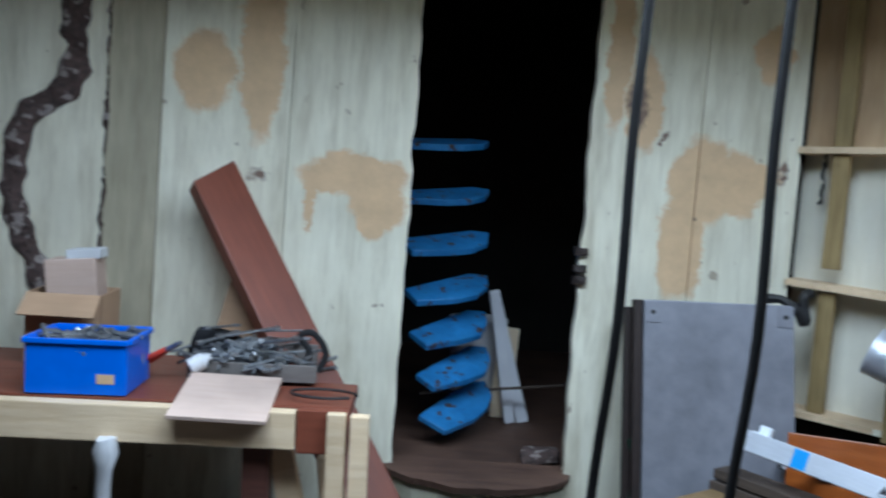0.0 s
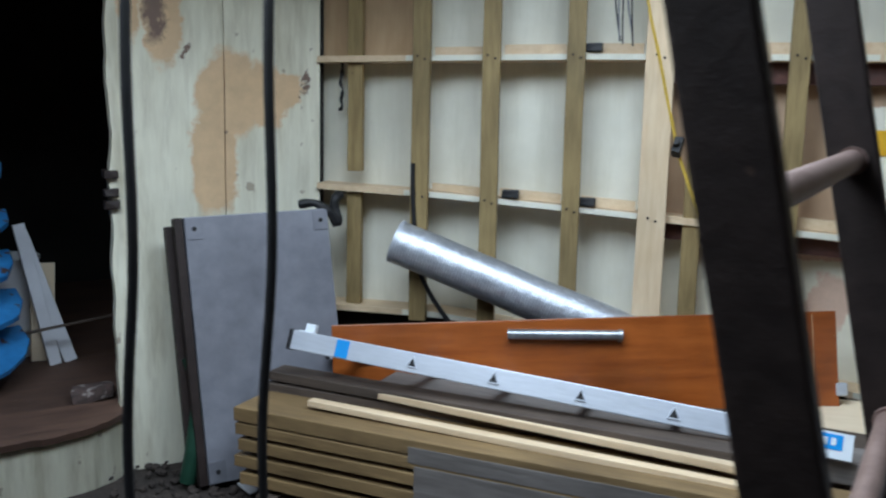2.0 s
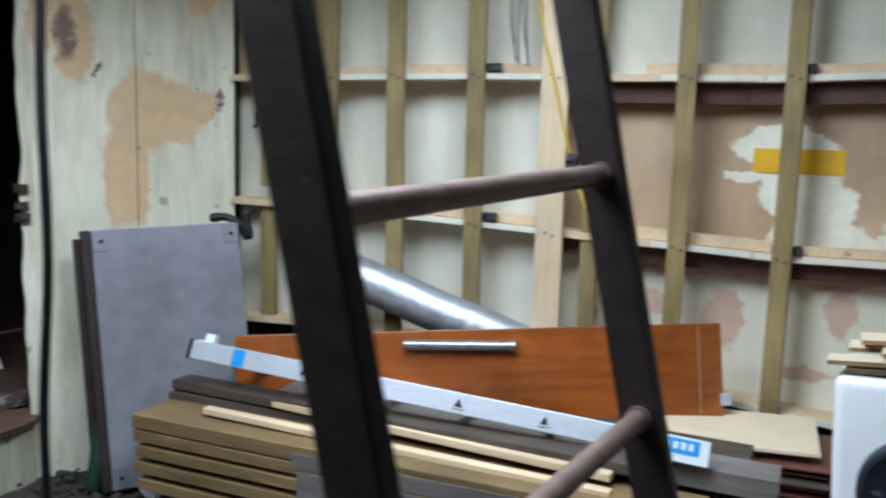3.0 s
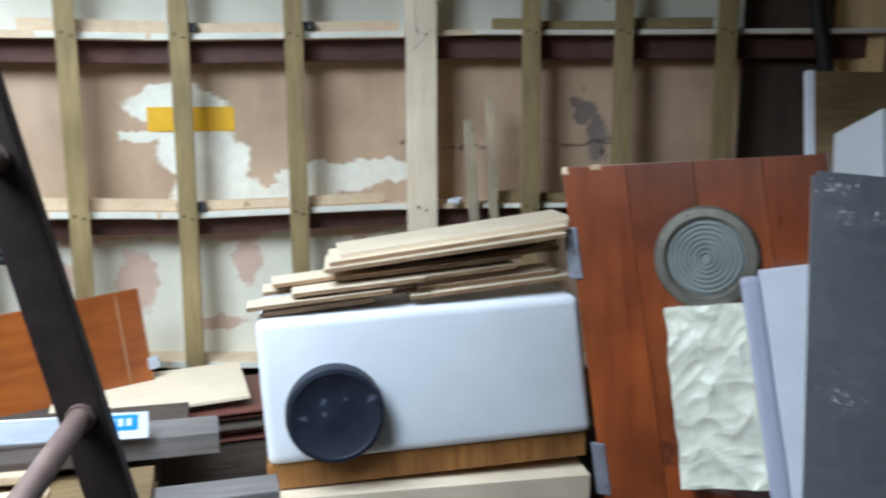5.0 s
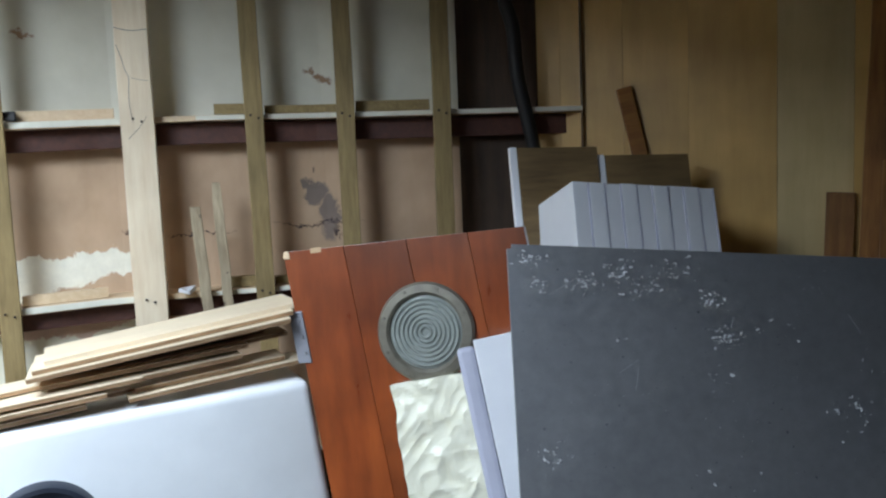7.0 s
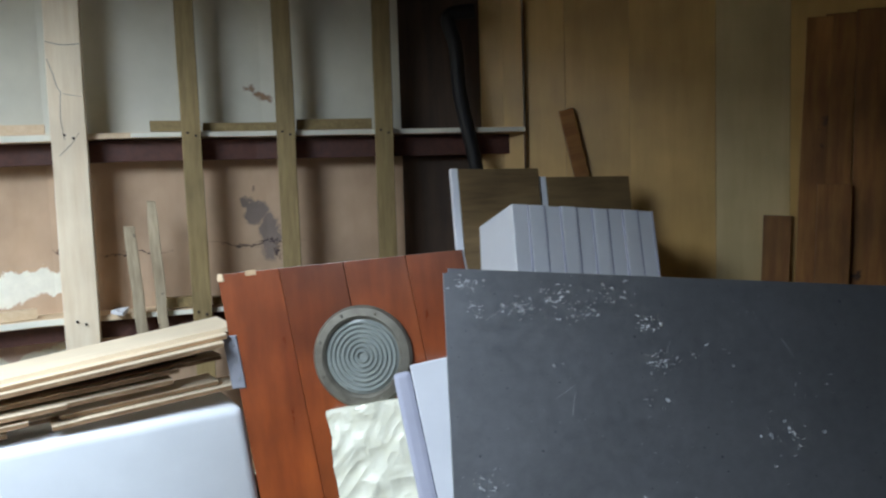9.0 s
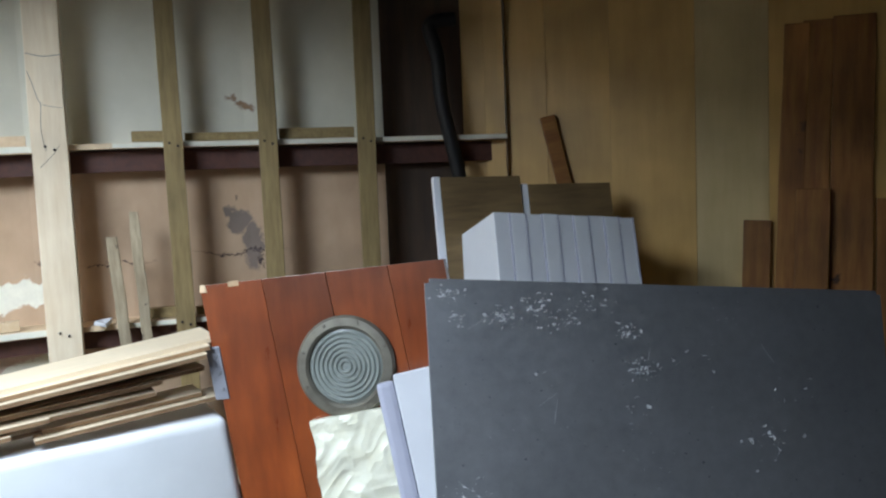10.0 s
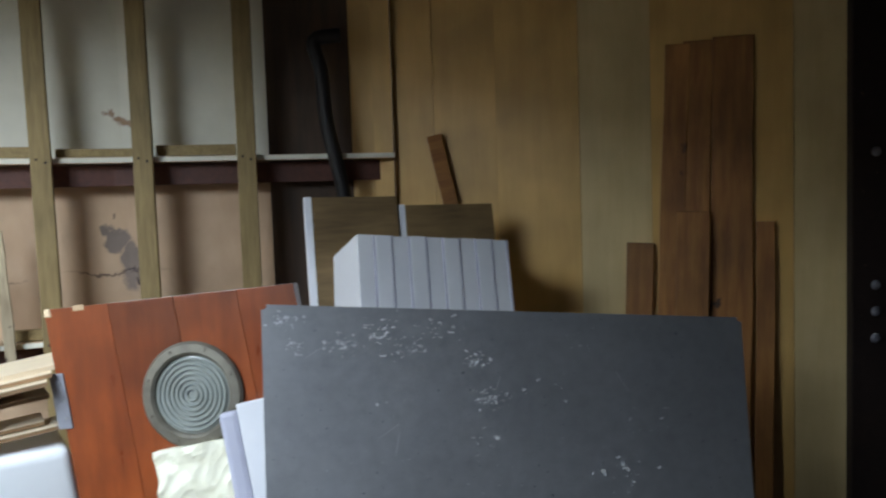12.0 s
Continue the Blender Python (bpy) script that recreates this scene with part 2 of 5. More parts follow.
# near-black that stands in for shade, and keeps unseen walls from bouncing light
SHADEBLACK = material("shade_black", (0.03, 0.027, 0.024), (0.018, 0.016, 0.014), 0.85, "z", 5, 0.4, 0.2)
BRONZE = material("dull_bronze", (0.24, 0.225, 0.18), (0.16, 0.145, 0.115), 0.45, "", 8, 0.3, 0.15, metal=0.4)
LENS = material("ribbed_glass", (0.34, 0.37, 0.345), (0.26, 0.285, 0.265), 0.15, "", 4, 0.1, 0.03, mottle=0.2, coat=0.6)


# ---- builders ----
def box(bm, lo, hi, bevel=0.0):
    """A box between two corners, its edges rounded by bevel."""
    lo, hi = Vector(lo), Vector(hi)
    got = bmesh.ops.create_cube(bm, size=1.0, matrix=Matrix.LocRotScale((lo + hi) / 2, None, hi - lo))
    if bevel:
        edges = list({e for v in got["verts"] for e in v.link_edges})
        bmesh.ops.bevel(bm, geom=edges, offset=bevel, segments=2, affect="EDGES", profile=0.6)
    return bm


def boxed(lo, hi, bevel=0.0):
    return box(bmesh.new(), lo, hi, bevel)


def rod(bm, a, b, r, r2=None, sides=16, caps=True):
    a, b = Vector(a), Vector(b)
    m = (b - a).to_track_quat("Z", "Y").to_matrix().to_4x4()
    m.translation = (a + b) / 2
    bmesh.ops.create_cone(bm, cap_ends=caps, segments=sides, radius1=r, radius2=r if r2 is None else r2, depth=(b - a).length, matrix=m)
    return bm


def rodded(a, b, r, r2=None, sides=16):
    return rod(bmesh.new(), a, b, r, r2, sides)


def lathe(bm, profile, sides=48):
    """Turns (radius, height) pairs round z."""
    rings = [[bm.verts.new((r * math.cos(2 * math.pi * k / sides), r * math.sin(2 * math.pi * k / sides), z)) for k in range(sides)] for r, z in profile]
    for a, b in zip(rings, rings[1:]):
        for k in range(sides):
            bm.faces.new((a[k], a[(k + 1) % sides], b[(k + 1) % sides], b[k]))
    bm.faces.new(rings[-1])
    bm.faces.new(rings[0][::-1])
    return bm


def sweep(bm, points, r, sides=10, flat=1.0, turns=6):
    """A tube along a smooth line through points; flat squeezes it to a band."""
    pts = [Vector(p) for p in points]
    line = []
    for i in range(len(pts) - 1):
        p0, p1, p2, p3 = pts[max(i - 1, 0)], pts[i], pts[i + 1], pts[min(i + 2, len(pts) - 1)]
        for k in range(turns):
            u = k / turns
            line.append(0.5 * ((2 * p1) + (p2 - p0) * u + (2 * p0 - 5 * p1 + 4 * p2 - p3) * u * u + (3 * p1 - p0 - 3 * p2 + p3) * u ** 3))
    line.append(pts[-1])
    rings = []
    for i, p in enumerate(line):
        d = (line[min(i + 1, len(line) - 1)] - line[max(i - 1, 0)]).normalized()
        side = d.cross(Vector((0, 1, 0.01))).normalized() if abs(d.y) < 0.9 else d.cross(Vector((0, 0, 1))).normalized()
        up = side.cross(d)
        rings.append([bm.verts.new(p + r * (math.cos(2 * math.pi * k / sides) * side + flat * math.sin(2 * math.pi * k / sides) * up)) for k in range(sides)])
    for a, b in zip(rings, rings[1:]):
        for k in range(sides):
            bm.faces.new((a[k], a[(k + 1) % sides], b[(k + 1) % sides], b[k]))
    bm.faces.new(rings[0][::-1])
    bm.faces.new(rings[-1])
    return bm


def blob(bm, cx, cy, w, h, seed, z=0.002, rough=0.35, n=40):
    """A flat ragged patch in the xy plane, z proud of it."""
    rnd = random.Random(seed)
    ph = [(rnd.uniform(0, 6.3), rnd.uniform(0.4, 1.0)) for _ in range(7)]
    top, low = [], []
    for k in range(n):
        a = 2 * math.pi * k / n
        r = 1 + rough * sum(q * math.sin((j + 2) * a + p) / (j + 2) for j, (p, q) in enumerate(ph)) + rnd.uniform(-0.06, 0.06)
        x, y = cx + w / 2 * r * math.cos(a), cy + h / 2 * r * math.sin(a)
        top.append(bm.verts.new((x, y, z)))
        low.append(bm.verts.new((x, y, -0.001)))
    bm.faces.new(top)
    for k in range(n):
        bm.faces.new((low[k], low[(k + 1) % n], top[(k + 1) % n], top[k]))
    return bm


def part(name, bm, mat, parent=None, label="", m=None, smooth=False):
    bmesh.ops.recalc_face_normals(bm, faces=bm.faces)
    mesh = bpy.data.meshes.new(name)
    bm.to_mesh(mesh)
    bm.free()
    mesh.materials.append(mat)
    if smooth:
        mesh.shade_smooth()
        mesh.set_sharp_from_angle(angle=radians(38))
    ob = new(name, mesh)
    if parent:
        ob.parent = parent
    if m is not None:
        ob.matrix_local = m
    if label:
        tagged(ob, label)
    return ob


def thing(name, m, label, category, group="", kind=""):
    ob = new(name)
    ob.empty_display_size = 0.05
    ob.matrix_world = m
    return tagged(ob, label, category, group, kind)


def single(name, bm, mat, m, label, category, group="", kind="", smooth=False):
    return tagged(part(name, bm, mat, None, "", m, smooth), label, category, group, kind)


def face(o, right, up):
    """A frame whose x runs along right, y along up and z towards the viewer."""
    x = Vector(right).normalized()
    z = x.cross(Vector(up)).normalized()
    y = z.cross(x)
    m = Matrix((x, y, z)).transposed().to_4x4()
    m.translation = o
    return m


def hung(tl, right, up, height):
    """As face(), given the top left corner."""
    m = face(tl, right, up)
    m.translation = Vector(tl) - m.col[1].to_3d() * height
    return m


def along(a, b, up=(0, 0, 1)):
    """A frame at a whose x runs to b and z is nearest to up; and the length."""
    x = (Vector(b) - Vector(a))
    length = x.length
    x.normalize()
    y = Vector(up).cross(x).normalized()
    z = x.cross(y)
    m = Matrix((x, y, z)).transposed().to_4x4()
    m.translation = a
    return m, length


def wobble(bm, amount, scale, seed=0.0):
    for v in bm.verts:
        v.co += amount * noise.noise_vector(v.co * scale + Vector((seed, seed, seed)))
    return bm


# ---- the hull's inner line, from the forward bulkhead to the after one ----
PLAN = [Vector(p) for p in ((1.22, 2.95), (2.0, 2.3), (2.65, 1.65), (3.05, 0.95), (3.27, 0.3), (3.44, -0.62))]
LONG = [0.0]
for p, q in zip(PLAN, PLAN[1:]):
    LONG.append(LONG[-1] + (q - p).length)
END = LONG[-1]


def hull(s, z=0.0, out=0.0):
    """A place s along the hull at height z, out metres outside the battens' line, and the way inwards."""
    def at(u):
        u = min(max(u, 0.0), END)
        k = max(i for i in range(len(PLAN) - 1) if LONG[i] <= u + 1e-9)
        return PLAN[k].lerp(PLAN[k + 1], (u - LONG[k]) / (LONG[k + 1] - LONG[k]))
    d = (at(s + 0.12) - at(s - 0.12)).normalized()
    inward = Vector((d.y, -d.x, 0))
    p = at(s)
    return Vector((p.x, p.y, z)) - inward * out, inward, Vector((d.x, d.y, 0))


def hull_frame(s, z, out=0.0):
    """x along the hull aft, y up, z inwards into the room."""
    p, inward, d = hull(s, z, out)
    return face(p, d, (0, 0, 1))


def strip(s0, s1, z_of, out0, out1, low, high, step=0.08):
    """A bar that follows the hull between s0 and s1: out0 to out1 deep, from low to high about z_of(s)."""
    bm = bmesh.new()
    count = max(2, int((s1 - s0) / step) + 1)
    rings = []
    for k in range(count):
        s = s0 + (s1 - s0) * k / (count - 1)
        z = z_of(s)
        rings.append([bm.verts.new(hull(s, z + h, o)[0]) for o, h in ((out0, low), (out1, low), (out1, high), (out0, high))])
    for a, b in zip(rings, rings[1:]):
        for k in range(4):
            bm.faces.new((a[k], a[(k + 1) % 4], b[(k + 1) % 4], b[k]))
    bm.faces.new(rings[0][::-1])
    bm.faces.new(rings[-1])
    return bm


def ramp_of(rows):
    return lambda s: float(np.interp(s, [r[0] for r in rows], [r[1] for r in rows]))


Z_TOP = ramp_of(((0, 1.715), (1.0, 1.735), (2.0, 1.735), (3.0, 1.755), (4.4, 1.745)))
Z_MID = ramp_of(((0, 1.255), (0.5, 1.235), (1.1, 1.195), (2.0, 1.140), (2.7, 1.155), (4.4, 1.165)))
Z_LOW = ramp_of(((0, 0.80), (0.5, 0.79), (2.0, 0.61), (2.6, 0.58), (4.4, 0.56)))
RECESS = 0.13


# ---- structure ----
def structure(name, bm, mat, label, category, m=None):
    return single(name, bm, mat, m if m is not None else Matrix(), label, category, kind="structure")


fl = bmesh.new()
bmesh.ops.create_grid(fl, x_segments=60, y_segments=60, size=1.0, matrix=Matrix.Diagonal((3.3, 3.0, 1, 1)))
for v in fl.verts:
    v.co.z = 0.02 * noise.noise(v.co * 2.3) + 0.008 * noise.noise(v.co * 9)
floor = structure("floor", fl, DIRT, "dark dirty hold floor strewn with debris", "floor", Matrix.Translation((0.6, 0.1, FLOOR - 0.015)))

# unseen deckhead that closes the hold; dark boards so little light bounces
cl = bmesh.new()
x0, x1, y0, y1 = HATCH
for lo, hi in (((-2.7, -3.1, CEIL), (3.9, y0, CEIL + 0.06)), ((-2.7, y1, CEIL), (3.9, 3.0, CEIL + 0.06)), ((-2.7, y0, CEIL), (x0, y1, CEIL + 0.06)), ((x1, y0, CEIL), (3.9, y1, CEIL + 0.06))):
    box(cl, lo, hi)
structure("ceiling", cl, OLDWOOD, "unseen deckhead with an open hatch, kept dark to lower bounce", "ceiling")

# unseen coaming, added to keep grazing hatch light off the high walls
co = bmesh.new()
for lo, hi in (((x0 - 0.03, y0 - 0.03, CEIL - 0.02), (x0, y1 + 0.03, CEIL + 0.34)), ((x1, y0 - 0.03, CEIL - 0.02), (x1 + 0.03, y1 + 0.03, CEIL + 0.34)), ((x0, y0 - 0.03, CEIL - 0.02), (x1, y0, CEIL + 0.34)), ((x0, y1, CEIL - 0.02), (x1, y1 + 0.03, CEIL + 0.34))):
    box(co, lo, hi)
structure("hatch_coaming", co, CREAM_B, "added unseen coaming that cuts the hatch's grazing light", "hatch")

# forward bulkhead: boards beside and over a ragged doorway
DOOR = (-0.09, 0.525, 0.47, 2.34)
fwd = thing("wall_forward", Matrix.Translation((0, 2.95, 0)), "cream painted plywood bulkhead with peeling patches and a rough doorway", "wall", kind="structure")


def board(x0, x1, z0, z1, mat, proud=0.0, ragged=()):
    """An upright board of the bulkhead; ragged names the edges that are torn."""
    bm = bmesh.new()
    n = 44
    left, right = [], []
    for k in range(n + 1):
        z = z0 + (z1 - z0) * k / n
        jl = 0.010 * noise.noise(Vector((x0, 0, z * 9))) + 0.005 * noise.noise(Vector((x0, 3, z * 40))) if "l" in ragged else 0
        jr = 0.010 * noise.noise(Vector((x1, 0, z * 9))) + 0.005 * noise.noise(Vector((x1, 3, z * 40))) if "r" in ragged else 0
        left.append((x0 + jl, z))
        right.append((x1 + jr, z))
    front = [[bm.verts.new((x, -proud, z)) for x, z in side] for side in (left, right)]
    back = [[bm.verts.new((x, 0.05, z)) for x, z in side] for side in (left, right)]
    for k in range(n):
        bm.faces.new((front[0][k], front[1][k], front[1][k + 1], front[0][k + 1]))
        bm.faces.new((back[0][k], back[0][k + 1], back[1][k + 1], back[1][k]))
        for side in (0, 1):
            bm.faces.new((front[side][k], front[side][k + 1], back[side][k + 1], back[side][k]))
    bm.faces.new((front[0][0], back[0][0], back[1][0], front[1][0]))
    bm.faces.new((front[0][n], front[1][n], back[1][n], back[0][n]))
    return part("panel", bm, mat, fwd)


board(-2.7, -1.145, 0.2, CEIL, CREAM, 0.0, "r")
# a board of its own; its duller tone also holds the shade on it
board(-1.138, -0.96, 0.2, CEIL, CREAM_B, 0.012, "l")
board(-0.957, -0.52, 0.2, CEIL, CREAM, 0.004)
board(-0.517, DOOR[0], 0.2, CEIL, CREAM, 0.0, "r")
board(DOOR[0] + 0.012, DOOR[1] - 0.012, 0.2, DOOR[2] - 0.015, CREAM, -0.006)
board(DOOR[0] + 0.012, DOOR[1] - 0.012, DOOR[3], CEIL, CREAM, -0.006)
board(DOOR[1], 0.905, 0.2, CEIL, CREAM, 0.0, "l")
board(0.908, 1.262, 0.2, CEIL, CREAM, 0.003)
part("glue_seam", wobble(sweep(bmesh.new(), [(-1.25, -0.004, 2.40), (-1.26, -0.004, 2.0), (-1.27, -0.004, 1.75), (-1.41, -0.004, 1.62), (-1.45, -0.004, 1.50), (-1.43, -0.004, 1.25), (-1.30, -0.004, 0.98), (-1.26, -0.004, 0.80)], 0.044, 10, 0.25, 12), 0.022, 16), DARKSTAIN, fwd, "dark crusted strip of old glue")
part("torn_seam", wobble(sweep(bmesh.new(), [(-1.142, -0.002, 0.9 + 0.15 * k) for k in range(11)], 0.011, 6, 0.5, 10), 0.016, 30), DARKSTAIN, fwd)
# hinge stubs on the torn doorway edge
for z in (1.28, 1.18, 1.22):
    part("hinge_stub", wobble(boxed((0.50, -0.02, z), (0.545, 0.03, z + 0.028), 0.004), 0.006, 30), RUST, fwd)

# raised sole in the doorway, and the dark space beyond
sole = bmesh.new()
n = 30
front = []
for k in range(n + 1):
    x = DOOR[0] - 0.03 + (DOOR[1] - DOOR[0] + 0.06) * k / n
    front.append((x, 2.95 - 0.20 * math.sin(math.pi * k / n) ** 0.6 + 0.022 * noise.noise(Vector((x * 11, 1, 0))) + 0.01 * noise.noise(Vector((x * 37, 1, 0)))))
top = [sole.verts.new((x, y, 0.49)) for x, y in front]
low = [sole.verts.new((x, y + 0.01, 0.465)) for x, y in front]
ft, fb = [sole.verts.new((x, 3.02, 0.50)) for x, _ in front], [sole.verts.new((x, 3.02, 0.47)) for x, _ in front]
for k in range(n):
    sole.faces.new((top[k], top[k + 1], ft[k + 1], ft[k]))
    sole.faces.new((low[k], top[k], top[k + 1], low[k + 1])[::-1])
    sole.faces.new((low[k], low[k + 1], fb[k + 1], fb[k]))
structure("sill", sole, BROWNFLOOR, "worn brown floor edge jutting through the doorway", "sill")
riser = bmesh.new()
ra = [riser.verts.new((x, y + 0.03, 0.463)) for x, y in front]
rb = [riser.verts.new((x, y + 0.03, 0.2)) for x, y in front]
for k in range(n):
    riser.faces.new((rb[k], rb[k + 1], ra[k + 1], ra[k]))
bmesh.ops.solidify(riser, geom=riser.faces[:], thickness=0.012)
st = structure("sill_riser", riser, CREAM, "cream painted step front under the doorway", "step")
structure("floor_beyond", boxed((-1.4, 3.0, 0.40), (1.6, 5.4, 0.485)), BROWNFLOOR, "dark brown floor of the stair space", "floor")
# the unlit stair space's shade is put into these walls' near-black colour
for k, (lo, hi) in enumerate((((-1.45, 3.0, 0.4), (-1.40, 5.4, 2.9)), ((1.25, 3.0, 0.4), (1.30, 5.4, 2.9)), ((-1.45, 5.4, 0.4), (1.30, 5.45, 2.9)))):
    structure(f"wall_beyond_{k + 1}", boxed(lo, hi), SHADEBLACK, "unlit wall of the stair space, its shade put into near-black", "wall")
structure("ceiling_beyond", boxed((-1.45, 3.0, 2.9), (1.30, 5.45, 2.95)), SHADEBLACK, "unlit deckhead over the stair, its shade put into near-black", "ceiling")
structure("wall_beyond_top", boxed((-1.45, 3.0, CEIL), (1.30, 3.03, 2.9)), SHADEBLACK, "unseen near-black closing wall above the bulkhead", "wall")

# hull side: skin panels between three stringers
side = thing("wall_hull", Matrix(), "hull side lined with cream and bare plywood between stringers", "wall", kind="structure")


def skin(s0, s1, zl, zh, mat, out=RECESS):
    bm = bmesh.new()
    count = max(2, int((s1 - s0) / 0.08) + 2)
    rows = []
    for k in range(count):
        s = s0 + (s1 - s0) * k / (count - 1)
        a, b = zl(s) if callable(zl) else zl, zh(s) if callable(zh) else zh
        rows.append([bm.verts.new(hull(s, z, o)[0]) for o in (out, out + 0.03) for z in (a, b)])
    for p, q in zip(rows, rows[1:]):
        bm.faces.new((p[0], q[0], q[1], p[1]))
        bm.faces.new((p[2], p[3], q[3], q[2]))
    return part("panel", bm, mat, side)


def spread(*rows):
    return [(*hull(s, z, RECESS)[0], w, h) for s, z, w, h in rows]


SKIN_MID = material("bare_ply_remnants", (0.63, 0.45, 0.30), (0.50, 0.34, 0.21), 0.7, "z", 3, 0.3, 0.1, mottle=0.28, streak=2.0, patches=(
    ((0.86, 0.83, 0.70), 0.06, spread((2.00, 1.51, 0.34, 0.13), (2.05, 1.38, 0.26, 0.28), (2.14, 1.30, 0.22, 0.16), (2.12, 1.20, 0.30, 0.16), (2.36, 1.185, 0.36, 0.07), (1.90, 1.40, 0.16, 0.05), (2.55, 1.24, 0.46, 0.11), (2.72, 1.26, 0.2, 0.1))), ((0.12, 0.07, 0.05), 0.3, spread((2.80, 1.47, 0.025, 0.03), (2.78, 1.36, 0.03, 0.012)))))
SKIN_LOW = material("lining_torn_low", (0.82, 0.79, 0.65), (0.75, 0.71, 0.57), 0.55, "", 3, 0.0, 0.08, mottle=0.14, patches=(
    ((0.60, 0.43, 0.33), 0.08, spread((1.75, 1.07, 0.45, 0.08), (1.86, 0.88, 0.14, 0.22), (2.15, 1.06, 0.30, 0.10), (2.22, 0.94, 0.10, 0.16), (2.58, 1.07, 0.42, 0.09), (1.40, 0.90, 0.04, 0.17), (1.62, 0.93, 0.10, 0.10), (2.10, 0.72, 0.2, 0.06))),))
SKIN_AFT = material("bare_ply_stained", (0.63, 0.45, 0.30), (0.50, 0.34, 0.21), 0.7, "z", 3, 0.3, 0.1, mottle=0.28, streak=2.0, patches=(
    ((0.22, 0.17, 0.14), 0.15, spread((3.41, 1.47, 0.10, 0.08), (3.46, 1.385, 0.07, 0.15), (3.38, 1.50, 0.06, 0.06))), ((0.05, 0.03, 0.03), 0.3, spread((3.40, 1.555, 0.02, 0.05), (3.49, 1.33, 0.02, 0.05), (3.0, 1.345, 0.20, 0.006), (3.40, 1.36, 0.30, 0.005)))))
SKIN_TOP = material("lining_top", (0.81, 0.78, 0.66), (0.74, 0.71, 0.58), 0.5, "", 3, 0.0, 0.05, mottle=0.14, patches=(((0.36, 0.22, 0.12), 0.3, spread((3.44, 1.88, 0.07, 0.03), (3.40, 1.90, 0.03, 0.035), (2.5, 2.03, 0.07, 0.02), (3.46, 1.865, 0.02, 0.03))),))
CUTS = [-0.16, 1.27, 2.83, END + 0.16]
for a, b, low, mid, top in zip(CUTS, CUTS[1:], (PANEL, SKIN_LOW, SKIN_AFT), (PANEL, SKIN_MID, SKIN_AFT), (PANEL, SKIN_TOP, SKIN_TOP)):
    skin(a, b, 0.2, Z_LOW, GREYWOOD)
    skin(a, b, Z_LOW, Z_MID, low)
    skin(a, b, Z_MID, Z_TOP, mid)
    skin(a, b, Z_TOP, CEIL, top)
skin(-0.16, 0.38, Z_TOP, CEIL, PEEL, RECESS - 0.02)
# last bay: darker boards, with the corner's shade put into their colour
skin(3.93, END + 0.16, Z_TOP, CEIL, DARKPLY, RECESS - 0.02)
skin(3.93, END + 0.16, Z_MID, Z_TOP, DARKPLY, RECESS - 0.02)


# stringers: pale lipped shelves with a timber on top, following the hull
for label, zf, s0, s1 in (("upper", Z_TOP, 0.03, END + 0.1), ("middle", Z_MID, 0.03, END + 0.1), ("lower", Z_LOW, 0.03, END + 0.1)):
    st = thing("stringer", Matrix(), f"{label} hull stringer, a pale shelf with timber fillets", "stringer", "hull stringers", "structure")
    part("shelf", strip(s0, 1.24, zf, 0.004, RECESS + 0.02, -0.022, 0.0), PALEWOOD, st)
    part("shelf", strip(1.245, 2.86, zf, 0.004, RECESS + 0.02, -0.024, 0.0), PALEWOOD, st)
    part("shelf", strip(2.865, s1, zf, 0.004, RECESS + 0.02, -0.020, -0.002), PALEWOOD, st)
    part("lip", strip(0.36, 1.2, zf, 0.000, 0.006, -0.021, -0.001), PANEL, st, "whitish painted edge")
    part("lip", strip(1.6, 2.78, zf, 0.000, 0.006, -0.021, -0.001), PANEL, st, "whitish painted edge")
    part("lip", strip(3.02, s1, zf, 0.000, 0.006, -0.018, -0.003), PANEL, st, "whitish painted edge")
    if label != "lower":
        # dark red-brown strip, set back below the shelf
        part("beam", strip(1.26, s1, zf, 0.055, RECESS + 0.01, -0.095 if label == "upper" else -0.085, -0.026), DARKRED, st, "dark red-brown strip under the shelf")
        for a, b, mat in ((0.46, 0.64, PALEWOOD), (0.71, 0.93, PALEWOOD), (1.0, 1.19, PALEWOOD), (1.55, 1.99, PALEWOOD), (2.065, 2.37, PALEWOOD), (2.44, 2.70 if label == "middle" else 2.76, PALEWOOD), (3.08, 3.185, BATTEN), (3.25, 3.50, BATTEN), (3.56, 3.82, BATTEN)):
            part("fillet", strip(a, b, zf, 0.03, 0.055, 0.002, 0.034 + 0.006 * math.sin(9 * a)), mat, st)
    else:
        # near-black strip added for the shade under the lowest shelf
        part("beam", strip(0.05, s1, zf, 0.08, RECESS + 0.01, -0.2, -0.026), SHADEBLACK, st)

# uprights nailed to the stringers
BT = "upright timbers on the hull side"


def upright(s, z0, z1, w, d, mat, label, lean=0.0, out=-0.003, seed=0):
    a, inward, dd = hull(s, z0, out)
    b = hull(s, z1, out)[0] + dd * lean
    m, length = along(a, b, inward)
    ob = thing("upright", m, label, "timber", BT)
    bm = boxed((0, -w / 2, 0), (length, w / 2, d), 0.003)
    bmesh.ops.subdivide_edges(bm, edges=[e for e in bm.edges if e.calc_length() > length * 0.8], cuts=8)
    part("timber", wobble(bm, 0.003, 3.0, seed), mat, ob)
    for zf in (Z_TOP, Z_MID, Z_LOW):
        x = zf(s) - 0.012 - z0
        if 0.02 < x < length - 0.02:
            for y in (-0.014, 0.012):
                part("nail", lathe(bmesh.new(), ((0.0045, 0), (0.0045, 0.0015), (0.002, 0.002)), 8), RUST, ob, "", Matrix.Translation((x + y * 0.4, y, d + 0.0028)))
    return ob


